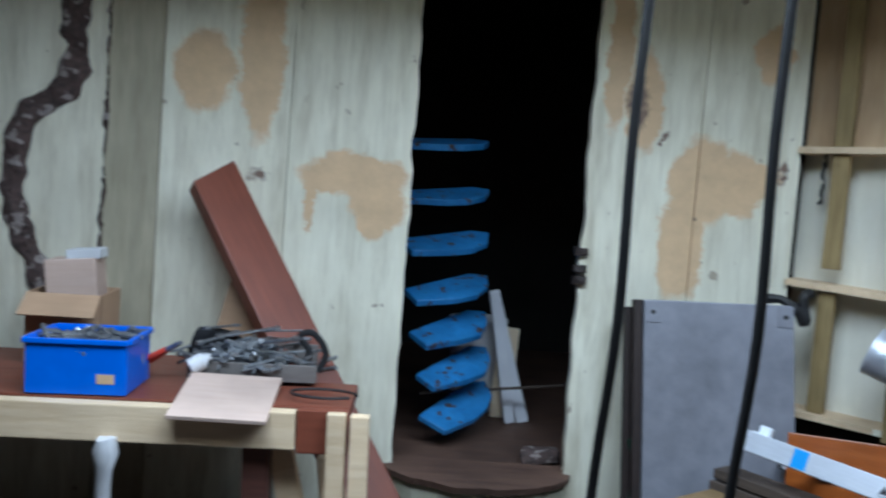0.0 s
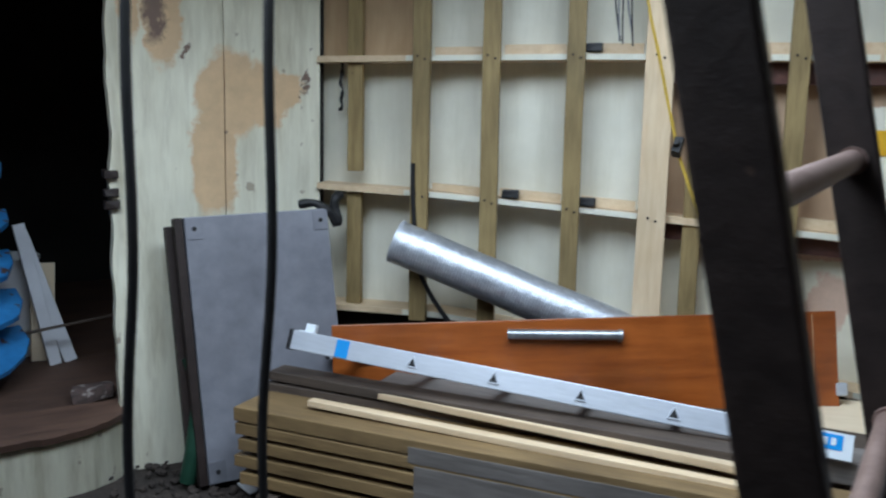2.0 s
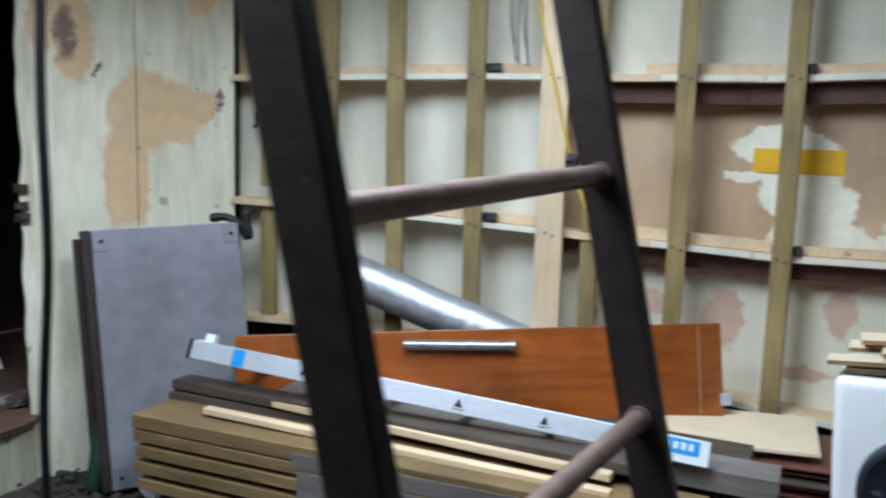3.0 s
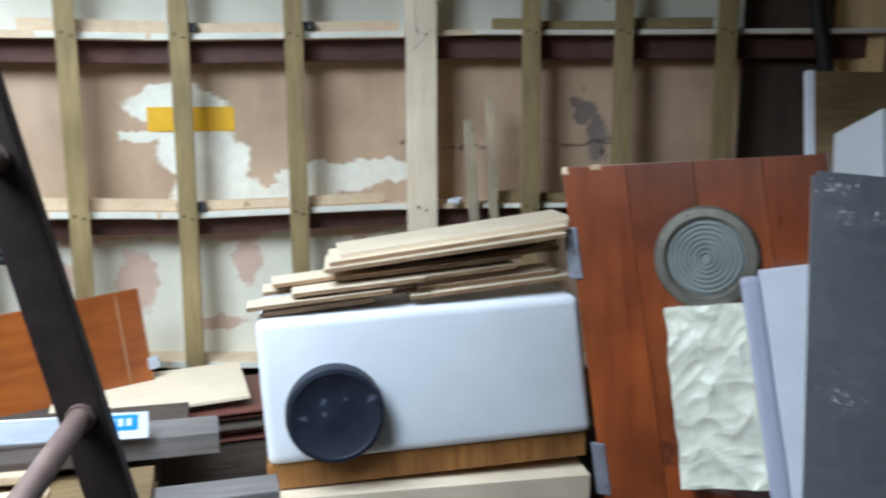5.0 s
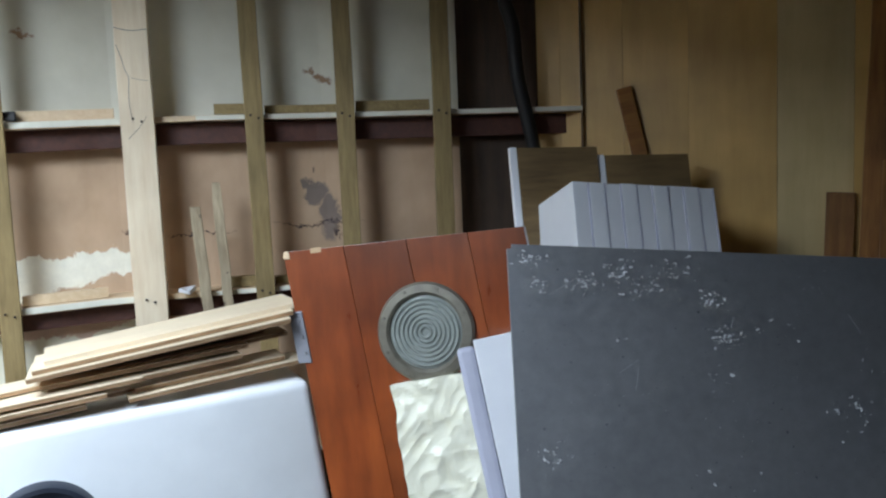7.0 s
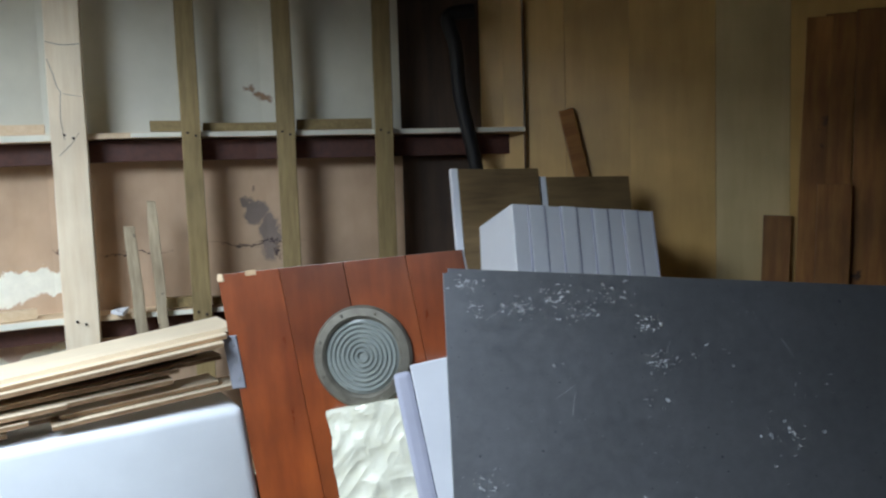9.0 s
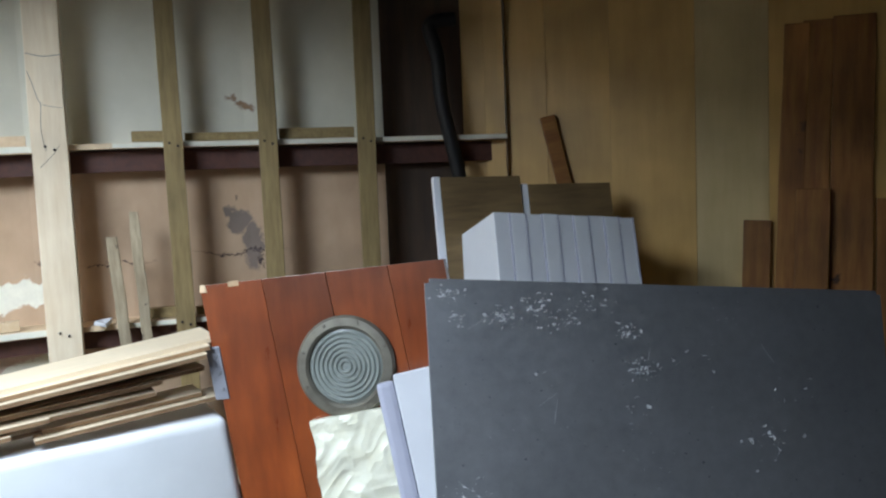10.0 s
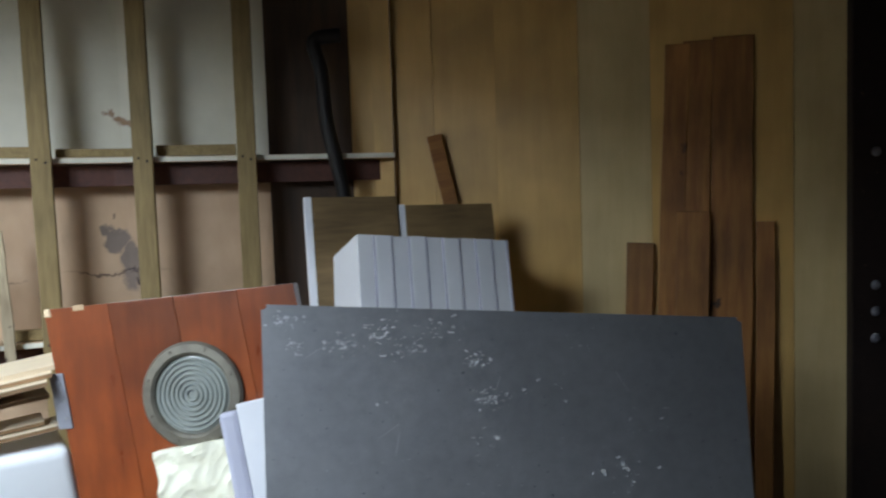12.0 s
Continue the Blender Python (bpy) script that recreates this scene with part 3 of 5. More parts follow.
for k, s in enumerate((0.423, 0.677, 0.968, 1.682, 2.03, 2.405, 3.218, 3.528, 3.853)):
    upright(s, Z_LOW(s) - 0.03, CEIL - 0.002, 0.062, 0.038, BATTEN, "rough treated softwood batten nailed across the stringers", 0.01 * math.sin(5 * k), seed=k)
upright(1.247, 0.66, CEIL - 0.002, 0.095, 0.045, PALEWOOD, "pale sawn softwood post against the hull side", 0.0, seed=20)
upright(1.385, 0.62, CEIL - 0.002, 0.06, 0.038, BATTEN, "treated batten standing beside the pale post", 0.0, 0.05, seed=21)
post = upright(2.838, 0.75, CEIL - 0.002, 0.105, 0.05, PALEPOST, "pale cracked softwood post against the hull side", 0.0, seed=22)
for pts in (((1.28, -0.05), (1.275, 0.0), (1.285, 0.05)), ((1.23, 0.048), (1.19, 0.035), (1.13, 0.015), (1.115, -0.045)), ((0.93, 0.03), (0.97, -0.01), (1.0, -0.03)), ((1.13, 0.015), (1.05, 0.02), (0.98, 0.012))):
    part("crack", sweep(bmesh.new(), [(x, y, 0.0505) for x, y in pts], 0.0011, 6), GREYSTAIN, post)
for z0, z1 in ((Z_LOW(0.12) + 0.002, Z_MID(0.12) - 0.03), (Z_MID(0.12) + 0.05, Z_TOP(0.12) - 0.024), (Z_TOP(0.12) + 0.002, CEIL - 0.002)):
    upright(0.165, z0, z1, 0.055, 0.04, BATTEN, "short batten block between two stringers", 0.0, 0.07, seed=int(z0 * 10))

# after bulkhead: varnished plywood boards, and a riveted steel frame beside it
A0, A1 = Vector((3.56, -0.36, 0)), Vector((2.978, -1.996, 0))
AFT = face((A0.x, A0.y, 0), A1 - A0, (0, 0, 1))
AW = (A1 - A0).length
aft = thing("wall_aft", AFT, "varnished yellowish plywood boards of the after bulkhead", "wall", kind="structure")
cuts = [0.0, 0.197, 0.425, 0.648, 0.93, 1.157, 1.578, AW]
for k, (a, b) in enumerate(zip(cuts, cuts[1:])):
    part("panel", boxed((a + 0.0003, 0.2, -0.03), (b - 0.0003, CEIL, 0.002 * (k % 2)), 0.0008), AFTGREY if k in (4, 6) else AFTPLY, aft)
part("backing", boxed((0, 0.2, -0.05), (AW, CEIL, -0.031)), SHADEBLACK, aft)
fr = thing("steel_frame", Matrix.Translation((A1.x, A1.y, 0)), "black riveted steel upright beside the after bulkhead", "frame", kind="structure")
part("web", boxed((-0.03, -0.57, 0.2), (0.03, 0.012, CEIL), 0.004), RUST, fr)
for z in (1.68, 1.287, 1.208, 1.128):
    part("rivet", lathe(bmesh.new(), ((0.015, 0), (0.013, 0.005), (0.007, 0.010)), 14), GALV, fr, "", face((-0.0305, -0.058, z), (0, -1, 0), (0, 0, 1)), True)
# unseen plain walls that close the hold behind the camera, near-black to cut bounce
structure("wall_closing_aft", boxed((2.90, -3.1, 0.2), (2.96, -2.57, CEIL)), SHADEBLACK, "unseen closing wall, near-black to cut bounce light", "wall")
structure("wall_rear", boxed((-2.7, -3.1, 0.2), (2.92, -3.05, CEIL)), SHADEBLACK, "unseen closing wall, near-black to cut bounce light", "wall")
structure("wall_port", boxed((-2.75, -3.1, 0.2), (-2.7, 3.0, CEIL)), SHADEBLACK, "unseen closing wall, near-black to cut bounce light", "wall")


# ---- iron ladder under the hatch ----
RUNG_R, RUNG_L = Vector((1.147, 0.708, 1.456)), Vector((0.621, 0.432, 1.441))
LR = (RUNG_R - RUNG_L).normalized()
LDOWN = Vector((0.128, -0.164, -0.978))
LZ = (-LDOWN + LR * LDOWN.dot(LR)).normalized()
RAKE = -LDOWN.dot(LR) / -LDOWN.dot(LZ)          # the stiles lean along the rungs' line as well
LM = Matrix((LR, LZ.cross(LR), LZ)).transposed().to_4x4()
LM.translation = RUNG_L
lad = thing("iron_ladder", LM, "rusty dark iron ladder with round rungs leaning in the hatch", "ladder")
LW = (RUNG_R - RUNG_L).length
ZB, ZT = -(RUNG_L.z - FLOOR) / LZ.z, (CEIL - RUNG_L.z) / LZ.z + 0.25


def raked(bm):
    for v in bm.verts:
        v.co.x += RAKE * v.co.z
    return bm


for x in (-0.096, LW - 0.008):
    part("stile", raked(boxed((x, -0.033, ZB), (x + 0.030, 0.033, ZT), 0.004)), RUST, lad, "flat dark brown iron stile")
for k in range(-3, 4):
    z = 0.380 * k
    rg = bmesh.new()
    rod(rg, (-0.075, 0, z), (LW + 0.004, 0, z), 0.0165, sides=18)
    for x in (-0.066, LW - 0.010):
        rod(rg, (x - 0.006, 0, z), (x + 0.006, 0, z), 0.021, sides=14)
    part("rung", raked(rg), RUNG, lad, "bare worn iron rung", smooth=True)

# ---- hanging cables ----
for x, y, dx in ((0.240, 1.13, 0.024), (0.405, 1.055, 0.022)):
    pts = [(x + dx * (1 - 2.0 * k / 9) + 0.005 * math.sin(3 * k), y + 0.008 * math.cos(2 * k), CEIL + 0.13 - 0.255 * k) for k in range(9)]
    pts += [(x - dx - 0.02, y - 0.05, FLOOR + 0.012), (x - dx - 0.10, y - 0.20, FLOOR + 0.010)]
    single("cable", sweep(bmesh.new(), pts, 0.0072, 10), BLACK, Matrix(), "black rubber cable hanging from the hatch to the floor", "cable", "hanging cables", smooth=True)

# ---- stair beyond the doorway ----
PX, PY = -0.17, 3.36
stair = thing("spiral_stair", Matrix.Translation((PX, PY, 0.485)), "narrow spiral stair with worn blue treads in the dark", "stair")
part("newel", rodded((-0.05, 0.02, 0), (-0.05, 0.02, 2.3), 0.035), RUST, stair, smooth=True)
for k, (z, turn) in enumerate(((1.632, 12), (1.415, 20), (1.215, 27), (1.02, 34), (0.85, 40), (0.69, 45), (0.53, 50))):
    tr = bmesh.new()
    out = [(-0.02, -0.06), (0.16, -0.088), (0.27, -0.085), (0.37, -0.035), (0.43, 0.045), (0.36, 0.085), (-0.02, 0.05)]
    out = [(0.90 * x + 0.012 * noise.noise(Vector((x * 9, y * 9, k))), y + 0.016 * noise.noise(Vector((x * 9, y * 9, k + 5)))) for x, y in out]
    up = [tr.verts.new((x, y, 0.012)) for x, y in out]
    lw = [tr.verts.new((x, y, -0.014)) for x, y in out]
    tr.faces.new(up)
    tr.faces.new(lw[::-1])
    for i in range(len(out)):
        tr.faces.new((lw[i], lw[(i + 1) % len(out)], up[(i + 1) % len(out)], up[i]))
    bmesh.ops.bevel(tr, geom=tr.edges[:], offset=0.003, segments=1, affect="EDGES")
    lean = 11 if k == 0 else 15 if k == 1 else 19
    t = part("tread", tr, BLUEPAINT, stair, "chipped blue tread", pose(0.012 + 0.036 * k, -0.03 * k, z - 0.472 + 0.007 * k, lean, -3 - 1.6 * k, turn))
for k, (x, y, h, w, a) in enumerate(((0.40, 3.62, 0.58, 0.045, -10), (0.46, 3.65, 0.56, 0.05, -16), (0.36, 3.70, 0.40, 0.09, 4))):
    single("offcut", boxed((-w / 2, -0.012, 0), (w / 2, 0.012, h), 0.002), PVC if k < 2 else PALEPOST, pose(x, y, 0.486, -6, a, 8), "pale timber offcut leaning in the stair space", "offcut", "offcuts by the stair")
bk = lathe(bmesh.new(), ((0.10, 0), (0.104, 0.004), (0.128, 0.40), (0.135, 0.402), (0.135, 0.415), (0.126, 0.415), (0.12, 0.40), (0.098, 0.012)), 32)
single("bucket", bk, WHITEPLAST, pose(0.25, 3.86, 0.486), "white plastic tub standing on the dark floor", "bucket", smooth=True)
single("rag", wobble(boxed((-0.07, -0.05, 0), (0.07, 0.05, 0.05), 0.02), 0.02, 12), DARKSTAIN, pose(0.46, 3.10, 0.487), "crumpled dark rag on the floor edge", "rag", smooth=True)
single("thin_pipe", rodded((0, 0, 0), (0.62, 0, 0.05), 0.006), OLDWOOD, pose(0.0, 3.45, 0.63, 0, 0, 10), "thin bare rod lying across the stair foot", "rod")

# ---- workbench by the forward bulkhead ----
bench = thing("workbench", pose(0, 2.15, FLOOR, 0, -1.3, 0), "rough timber workbench with a dark red plank top", "workbench")
BZ = 0.885 - FLOOR
part("front_rail", boxed((-2.3, -0.022, BZ - 0.098), (-0.315, 0.022, BZ), 0.004), PALEWOOD, bench, "pale softwood front rail")
part("top_plank", boxed((-2.3, 0.024, BZ - 0.03), (-0.178, 0.30, BZ + 0.006), 0.004), BROWNBEAM, bench)
part("top_plank", boxed((-2.3, 0.305, BZ - 0.03), (-0.42, 0.60, BZ + 0.004), 0.004), BROWNBEAM, bench)
part("end_block", boxed((-0.312, -0.012, BZ - 0.11), (-0.178, 0.022, BZ + 0.006), 0.004), BROWNBEAM, bench)
for x, y in ((-0.42, 0.05), (-2.2, 0.05), (-0.50, 0.55), (-2.2, 0.55)):
    part("leg", boxed((x - 0.035, y - 0.03, 0.0), (x + 0.035, y + 0.03, BZ - 0.03), 0.004), DARKRED if x > -1 else PALEWOOD, bench)
for x, y, h in ((-0.205, -0.02, 0.605), (-0.145, -0.03, 0.605)):
    single("stud", boxed((-0.024, -0.02, 0), (0.024, 0.02, h), 0.003), PALEWOOD, pose(x, 2.15 + y, FLOOR, 0, -1.5, 0), "pale softwood stud standing against the bench end", "timber", "studs at the bench")
for x, a, l in ((-0.34, 14, 0.50), (-0.26, 8, 0.46)):
    single("stud", boxed((-0.033, -0.02, 0), (0.033, 0.02, l), 0.003), PALEWOOD, pose(x + 0.08, 2.24, FLOOR, 0, -a, 0), "short pale timber leaning under the bench", "timber", "studs at the bench")
m, ln = along((0.03, 2.36, FLOOR + 0.01), (-0.765, 2.865, 1.49), (0.75, -1, 0.3))
lp = boxed((0, -0.085, -0.04), (ln, 0.085, 0.02), 0.004)
for v in lp.verts:
    if v.co.x > ln / 2:
        v.co.x -= 0.30 * (v.co.y + 0.085)
single("plank", lp, BROWNBEAM, m, "red-brown painted plank leaning on the bulkhead", "plank")

bx = thing("tool_box", pose(-0.912, 2.285, 0.874, 0, -1.3, 2), "open blue plastic crate full of small fittings", "crate")
part("base", boxed((-0.125, -0.105, 0), (0.125, 0.105, 0.006), 0.002), BLUEBOX, bx)
for lo, hi in (((-0.128, -0.11, 0), (0.128, -0.104, 0.14)), ((-0.128, 0.104, 0), (0.128, 0.11, 0.14)), ((-0.13, -0.104, 0), (-0.122, 0.104, 0.14)), ((0.122, -0.104, 0), (0.13, 0.104, 0.14))):
    part("side_panel", boxed(lo, hi, 0.002), BLUEBOX, bx)
for lo, hi in (((-0.135, -0.118, 0.132), (0.135, -0.106, 0.146)), ((-0.135, 0.106, 0.132), (0.135, 0.118, 0.146)), ((-0.14, -0.104, 0.132), (-0.128, 0.104, 0.146)), ((0.128, -0.104, 0.132), (0.14, 0.104, 0.146))):
    part("rim", boxed(lo, hi, 0.003), BLUEBOX, bx)
part("sticker", boxed((0.055, -0.1115, 0.03), (0.10, -0.1102, 0.055), 0.0005), PEEL, bx, "scuffed brown sticker")
rnd = random.Random(5)
bits = bmesh.new()
for _ in range(90):
    a = Vector((rnd.uniform(-0.11, 0.11), rnd.uniform(-0.09, 0.09), rnd.uniform(0.11, 0.15)))
    d = Vector((rnd.uniform(-1, 1), rnd.uniform(-1, 1), rnd.uniform(-0.3, 0.3))).normalized() * rnd.uniform(0.015, 0.04)
    rod(bits, a - d, a + d, rnd.uniform(0.004, 0.009), sides=7)
single("fittings", bits, STEEL, pose(-0.912, 2.285, 0.874), "heap of bright bolts and fittings in the crate", "fittings", kind="stuff")

cb = thing("carton", pose(-1.095, 2.62, 0.872, 0, 0, 4), "open cardboard carton with a pale box in it", "carton")
c = bmesh.new()
for lo, hi in (((-0.11, -0.10, 0), (0.11, 0.10, 0.006)), ((-0.11, -0.10, 0), (0.11, -0.095, 0.21)), ((-0.11, 0.095, 0), (0.11, 0.10, 0.21)), ((-0.11, -0.1, 0), (-0.105, 0.1, 0.21)), ((0.105, -0.1, 0), (0.11, 0.1, 0.21))):
    box(c, lo, hi, 0.001)
part("body", c, CARD, cb)
part("flap", boxed((-0.108, -0.003, 0), (0.108, 0.002, 0.09)), CARD, cb, "", pose(0, -0.10, 0.208, 128, 0, 0))
single("small_box", boxed((-0.075, -0.06, 0), (0.075, 0.06, 0.30), 0.004), PINKCARD, pose(-1.075, 2.64, 0.882, 0, -6, 5), "pale pinkish card box standing in the carton", "box")
single("white_card", boxed((-0.05, -0.045, 0), (0.05, 0.045, 0.03), 0.003), WHITEPLAST, pose(-1.065, 2.63, 1.182, 0, -6, 5), "white packet lying on the card box", "packet")

pd = bmesh.new()
box(pd, (-0.125, -0.26, 0), (0.125, 0.0, 0.012), 0.002)
single("board_offcut", pd, PINKCARD, pose(-0.522, 2.33, 0.908, 12, 0, 1), "pale pinkish board overhanging the bench front", "board")

tr = thing("tool_tray", pose(-0.50, 2.48, 0.895, 0, 0, 6), "shallow tray heaped with steel spanners", "tray")
part("tray", box(box(boxed((-0.18, -0.11, 0), (0.18, 0.11, 0.006), 0.002), (-0.18, 0.105, 0), (0.18, 0.112, 0.07), 0.002), (-0.18, -0.112, 0), (0.18, -0.105, 0.05), 0.002), GREYWOOD, tr)
for k in range(16):
    sp = bmesh.new()
    l = rnd.uniform(0.10, 0.19)
    box(sp, (0, -0.006, -0.003), (l, 0.006, 0.003), 0.002)
    for x in (0, l):
        rod(sp, (x, 0, -0.004), (x, 0, 0.004), 0.013, sides=6)
    single("spanner", sp, STEEL, pose(-0.50 + rnd.uniform(-0.17, 0.03), 2.48 + rnd.uniform(-0.08, 0.05), 0.93 + 0.006 * k, rnd.uniform(-15, 15), rnd.uniform(-14, 8), rnd.uniform(-50, 70)), "steel spanner lying in the tool heap", "spanner", "spanners on the bench")
hw = bmesh.new()
for _ in range(150):
    a = Vector((rnd.gauss(0, 0.085), rnd.gauss(0, 0.05), 0))
    a.z = 0.03 + 0.05 * math.exp(-(a.x / 0.1) ** 2 - (a.y / 0.06) ** 2) + rnd.uniform(-0.01, 0.012)
    d = Vector((rnd.uniform(-1, 1), rnd.uniform(-1, 1), rnd.uniform(-0.4, 0.4))).normalized() * rnd.uniform(0.012, 0.05)
    rod(hw, a - d, a + d, rnd.uniform(0.003, 0.008), sides=7)
single("hardware", hw, STEEL, pose(-0.52, 2.45, 0.905, 0, 0, 6), "heap of bright sockets and bits on the tool tray", "hardware", kind="stuff")
pl = thing("pliers", pose(-0.735, 2.38, 0.965, 0, 30, 155), "pliers with red handles propped on the tools", "pliers")
for s in (-1, 1):
    part("handle", sweep(bmesh.new(), [(0, 0.004 * s, 0), (0.05, 0.018 * s, 0), (0.13, 0.02 * s, 0)], 0.009, 10), REDPLAST, pl, "red plastic grip", smooth=True)
part("jaw", boxed((-0.055, -0.010, -0.006), (0.004, 0.010, 0.006), 0.003), STEEL, pl)
single("small_bottle", lathe(bmesh.new(), ((0.02, 0), (0.024, 0.004), (0.024, 0.04), (0.012, 0.052), (0.012, 0.064)), 20), WHITEPLAST, pose(-0.655, 2.33, 0.93, 0, 60, 20), "small white plastic bottle lying among tools", "bottle", smooth=True)
single("strap_loop", sweep(bmesh.new(), [(0.04, 0, -0.03), (0.06, 0, 0.03), (0.02, 0, 0.085), (-0.02, 0, 0.075), (0.01, 0, 0.03), (0.0, 0, -0.03)], 0.010, 8, 0.5), BLACK, pose(-0.36, 2.52, 0.93), "dark strap loop standing on the bench", "strap", smooth=True)
single("dark_pouch", wobble(boxed((-0.06, -0.04, 0), (0.06, 0.04, 0.11), 0.025), 0.03, 9), BLACK, pose(-0.66, 2.54, 0.90, 0, 25, 0), "crumpled black tool pouch on the bench", "pouch", smooth=True)
single("cardboard_sheet", boxed((-0.10, -0.003, 0), (0.10, 0.003, 0.22), 0.001), CARD, pose(-0.60, 2.74, 0.89, -8, 12, 0), "brown cardboard scrap leaning at the back", "cardboard")
single("cable_ring", sweep(bmesh.new(), [(0.09 * math.cos(a * 0.7), 0.05 * math.sin(a * 0.7), 0.004) for a in range(9)], 0.004, 8), BLACK, pose(-0.27, 2.25, 0.898), "black cable coil hanging over the bench edge", "cable", smooth=True)
wh = wobble(lathe(bmesh.new(), ((0.010, -0.24), (0.016, -0.16), (0.020, -0.08), (0.036, -0.04), (0.028, 0.0)), 14), 0.015, 14)
single("white_bag", wh, WHITEPLAST, pose(-0.80, 2.12, 0.785), "thin white plastic bag hanging under the bench rail", "bag", smooth=True)

# ---- zinc panels leaning on the forward bulkhead ----
for k, (dx, dy, mat, lab) in enumerate(((0, 0, GALV, "dull grey zinc-coated panel with screwed corners leaning on the bulkhead"), (-0.05, 0.055, RUST, "dark board leaning behind the grey panel"))):
    gm = face((0.742 + dx, 2.62 + dy, FLOOR + 0.012), (1, 0.02, 0.025), (-0.075, 0.165, 0.87))
    gp = thing("leaning_panel", gm, lab, "panel")
    w, h = (0.51, 0.885) if k == 0 else (0.48, 0.85)
    part("sheet", boxed((0, 0, -0.035), (w, h, 0), 0.004), mat, gp)
    if k == 0:
        for x, y in ((0.03, h - 0.04), (w - 0.03, h - 0.04), (0.03, 0.04)):
            part("corner_bracket", boxed((x - 0.028, y - 0.035, 0.0005), (x + 0.028, y + 0.035, 0.003), 0.001), GALV, gp)
            part("screw", lathe(bmesh.new(), ((0.008, 0), (0.007, 0.003)), 12), BLACK, gp, "", Matrix.Translation((x, y, 0.003)))
        part("back_frame", boxed((-0.03, 0.0, -0.05), (-0.002, h, -0.01), 0.003), RUST, gp, "dark steel edge channel")
single("clip", wobble(sweep(bmesh.new(), [(-0.09, 0.02, 0.02), (-0.04, -0.01, 0.025), (0.0, -0.03, 0.0), (0.035, -0.03, -0.045), (0.03, -0.02, 0.03), (0.055, 0.0, 0.05)], 0.017, 8), 0.008, 20), BLACK, pose(1.235, 2.835, 1.165), "black rag hooked over the panel's corner", "rag", smooth=True)
single("hose", sweep(bmesh.new(), [(0, 0, 0.01), (0.02, -0.01, 0.12), (0.05, 0.02, 0.3), (0.03, 0.05, 0.42)], 0.03, 12), GREEN, pose(0.69, 2.70, FLOOR), "dark green hose standing on the floor", "hose", smooth=True)
rnd = random.Random(8)
deb = bmesh.new()
for _ in range(260):
    p = Vector((rnd.uniform(0.45, 0.95), rnd.uniform(2.3, 2.93), FLOOR - 0.005))
    bmesh.ops.create_icosphere(deb, subdivisions=1, radius=rnd.uniform(0.006, 0.02), matrix=Matrix.Translation(p) @ Matrix.Diagonal((1, rnd.uniform(0.5, 1.4), rnd.uniform(0.4, 0.9), 1)))
single("rubble", deb, DIRT, Matrix(), "dark gravelly debris along the bulkhead's foot", "rubble", kind="stuff")
single("paper_scrap", wobble(boxed((-0.05, -0.035, 0), (0.05, 0.035, 0.006), 0.002), 0.012, 14), WHITEPLAST, pose(0.87, 2.55, FLOOR + 0.01, 5, 8, 20), "crumpled white paper scrap on the floor", "paper")

# ---- pile of boards on the floor ----
PD = Vector((0.585, -0.811, 0))              # the way the pile runs
PN = Vector((0.811, 0.585, 0))               # across it, to the hull
PILE = "boards in the pile"


def pile_board(start, along_from, length, z, w, th, mat, label, skew=0.0, dip=0.0, name="board", up=(0, 0, 1)):
    o = Vector((*start, 0)) + PD * along_from
    a = Vector((o.x, o.y, z))
    b = a + (PD + PN * skew) * length + Vector((0, 0, dip))
    m, ln = along(a, b, up)
    bm = boxed((0, 0, -th), (ln, w, 0), 0.003)
    return single(name, bm, mat, m, label, "board", PILE)


S0 = (0.776, 2.465)
single("bearer", boxed((0, 0, 0), (0.62, 0.07, 0.06), 0.004), OLDWOOD, along((0.86, 2.33, FLOOR), (1.36, 2.69, FLOOR))[0], "dark bearer under the boards", "bearer", "bearers")
single("bearer", boxed((0, 0, 0), (0.62, 0.07, 0.06), 0.004), OLDWOOD, along((1.45, 1.40, FLOOR), (1.95, 1.76, FLOOR))[0], "dark bearer under the boards", "bearer", "bearers")
for k, (z, w, off) in enumerate(((0.395, 0.20, 0.02), (0.45, 0.20, 0.0), (0.505, 0.20, 0.015), (0.555, 0.20, 0.005), (0.605, 0.19, 0.0))):
    pile_board(S0, off, 1.75, z, w, 0.036 if k < 4 else 0.044, TANWOOD, "tan planed board in the pile", 0.0)
pile_board((0.915, 2.27), 0.36, 1.45, 0.585, 0.10, 0.05, GREYWOOD, "grey planed board on its flat", 0.0)
pile_board((0.915, 2.27), 0.38, 1.4, 0.53, 0.10, 0.25, GREYWOOD, "grey planed board standing under another", 0.0)
pile_board((0.93, 2.56), -0.02, 1.5, 0.63, 0.15, 0.03, OLDWOOD, "weathered dark board in the pile", 0.02)
pile_board((0.90, 2.62), 0.05, 1.6, 0.668, 0.09, 0.03, OLDWOOD, "weathered dark board in the pile", -0.03)
pile_board((0.99, 2.50), 0.06, 1.35, 0.665, 0.05, 0.022, PALEWOOD, "thin pale lath lying on the pile", -0.06, -0.02)
pile_board((0.92, 2.40), 0.08, 1.30, 0.636, 0.035, 0.020, PALEWOOD, "thin pale lath lying on the pile", -0.01, -0.02)
pile_board((1.03, 2.57), 0.30, 1.55, 0.665, 0.13, 0.06, GREYWOOD, "grey squared timber under the ladder", 0.0, -0.02)
pile_board((1.16, 2.64), 0.45, 1.30, 0.660, 0.13, 0.06, OLDWOOD, "dark squared timber under the ladder", 0.0, -0.02)
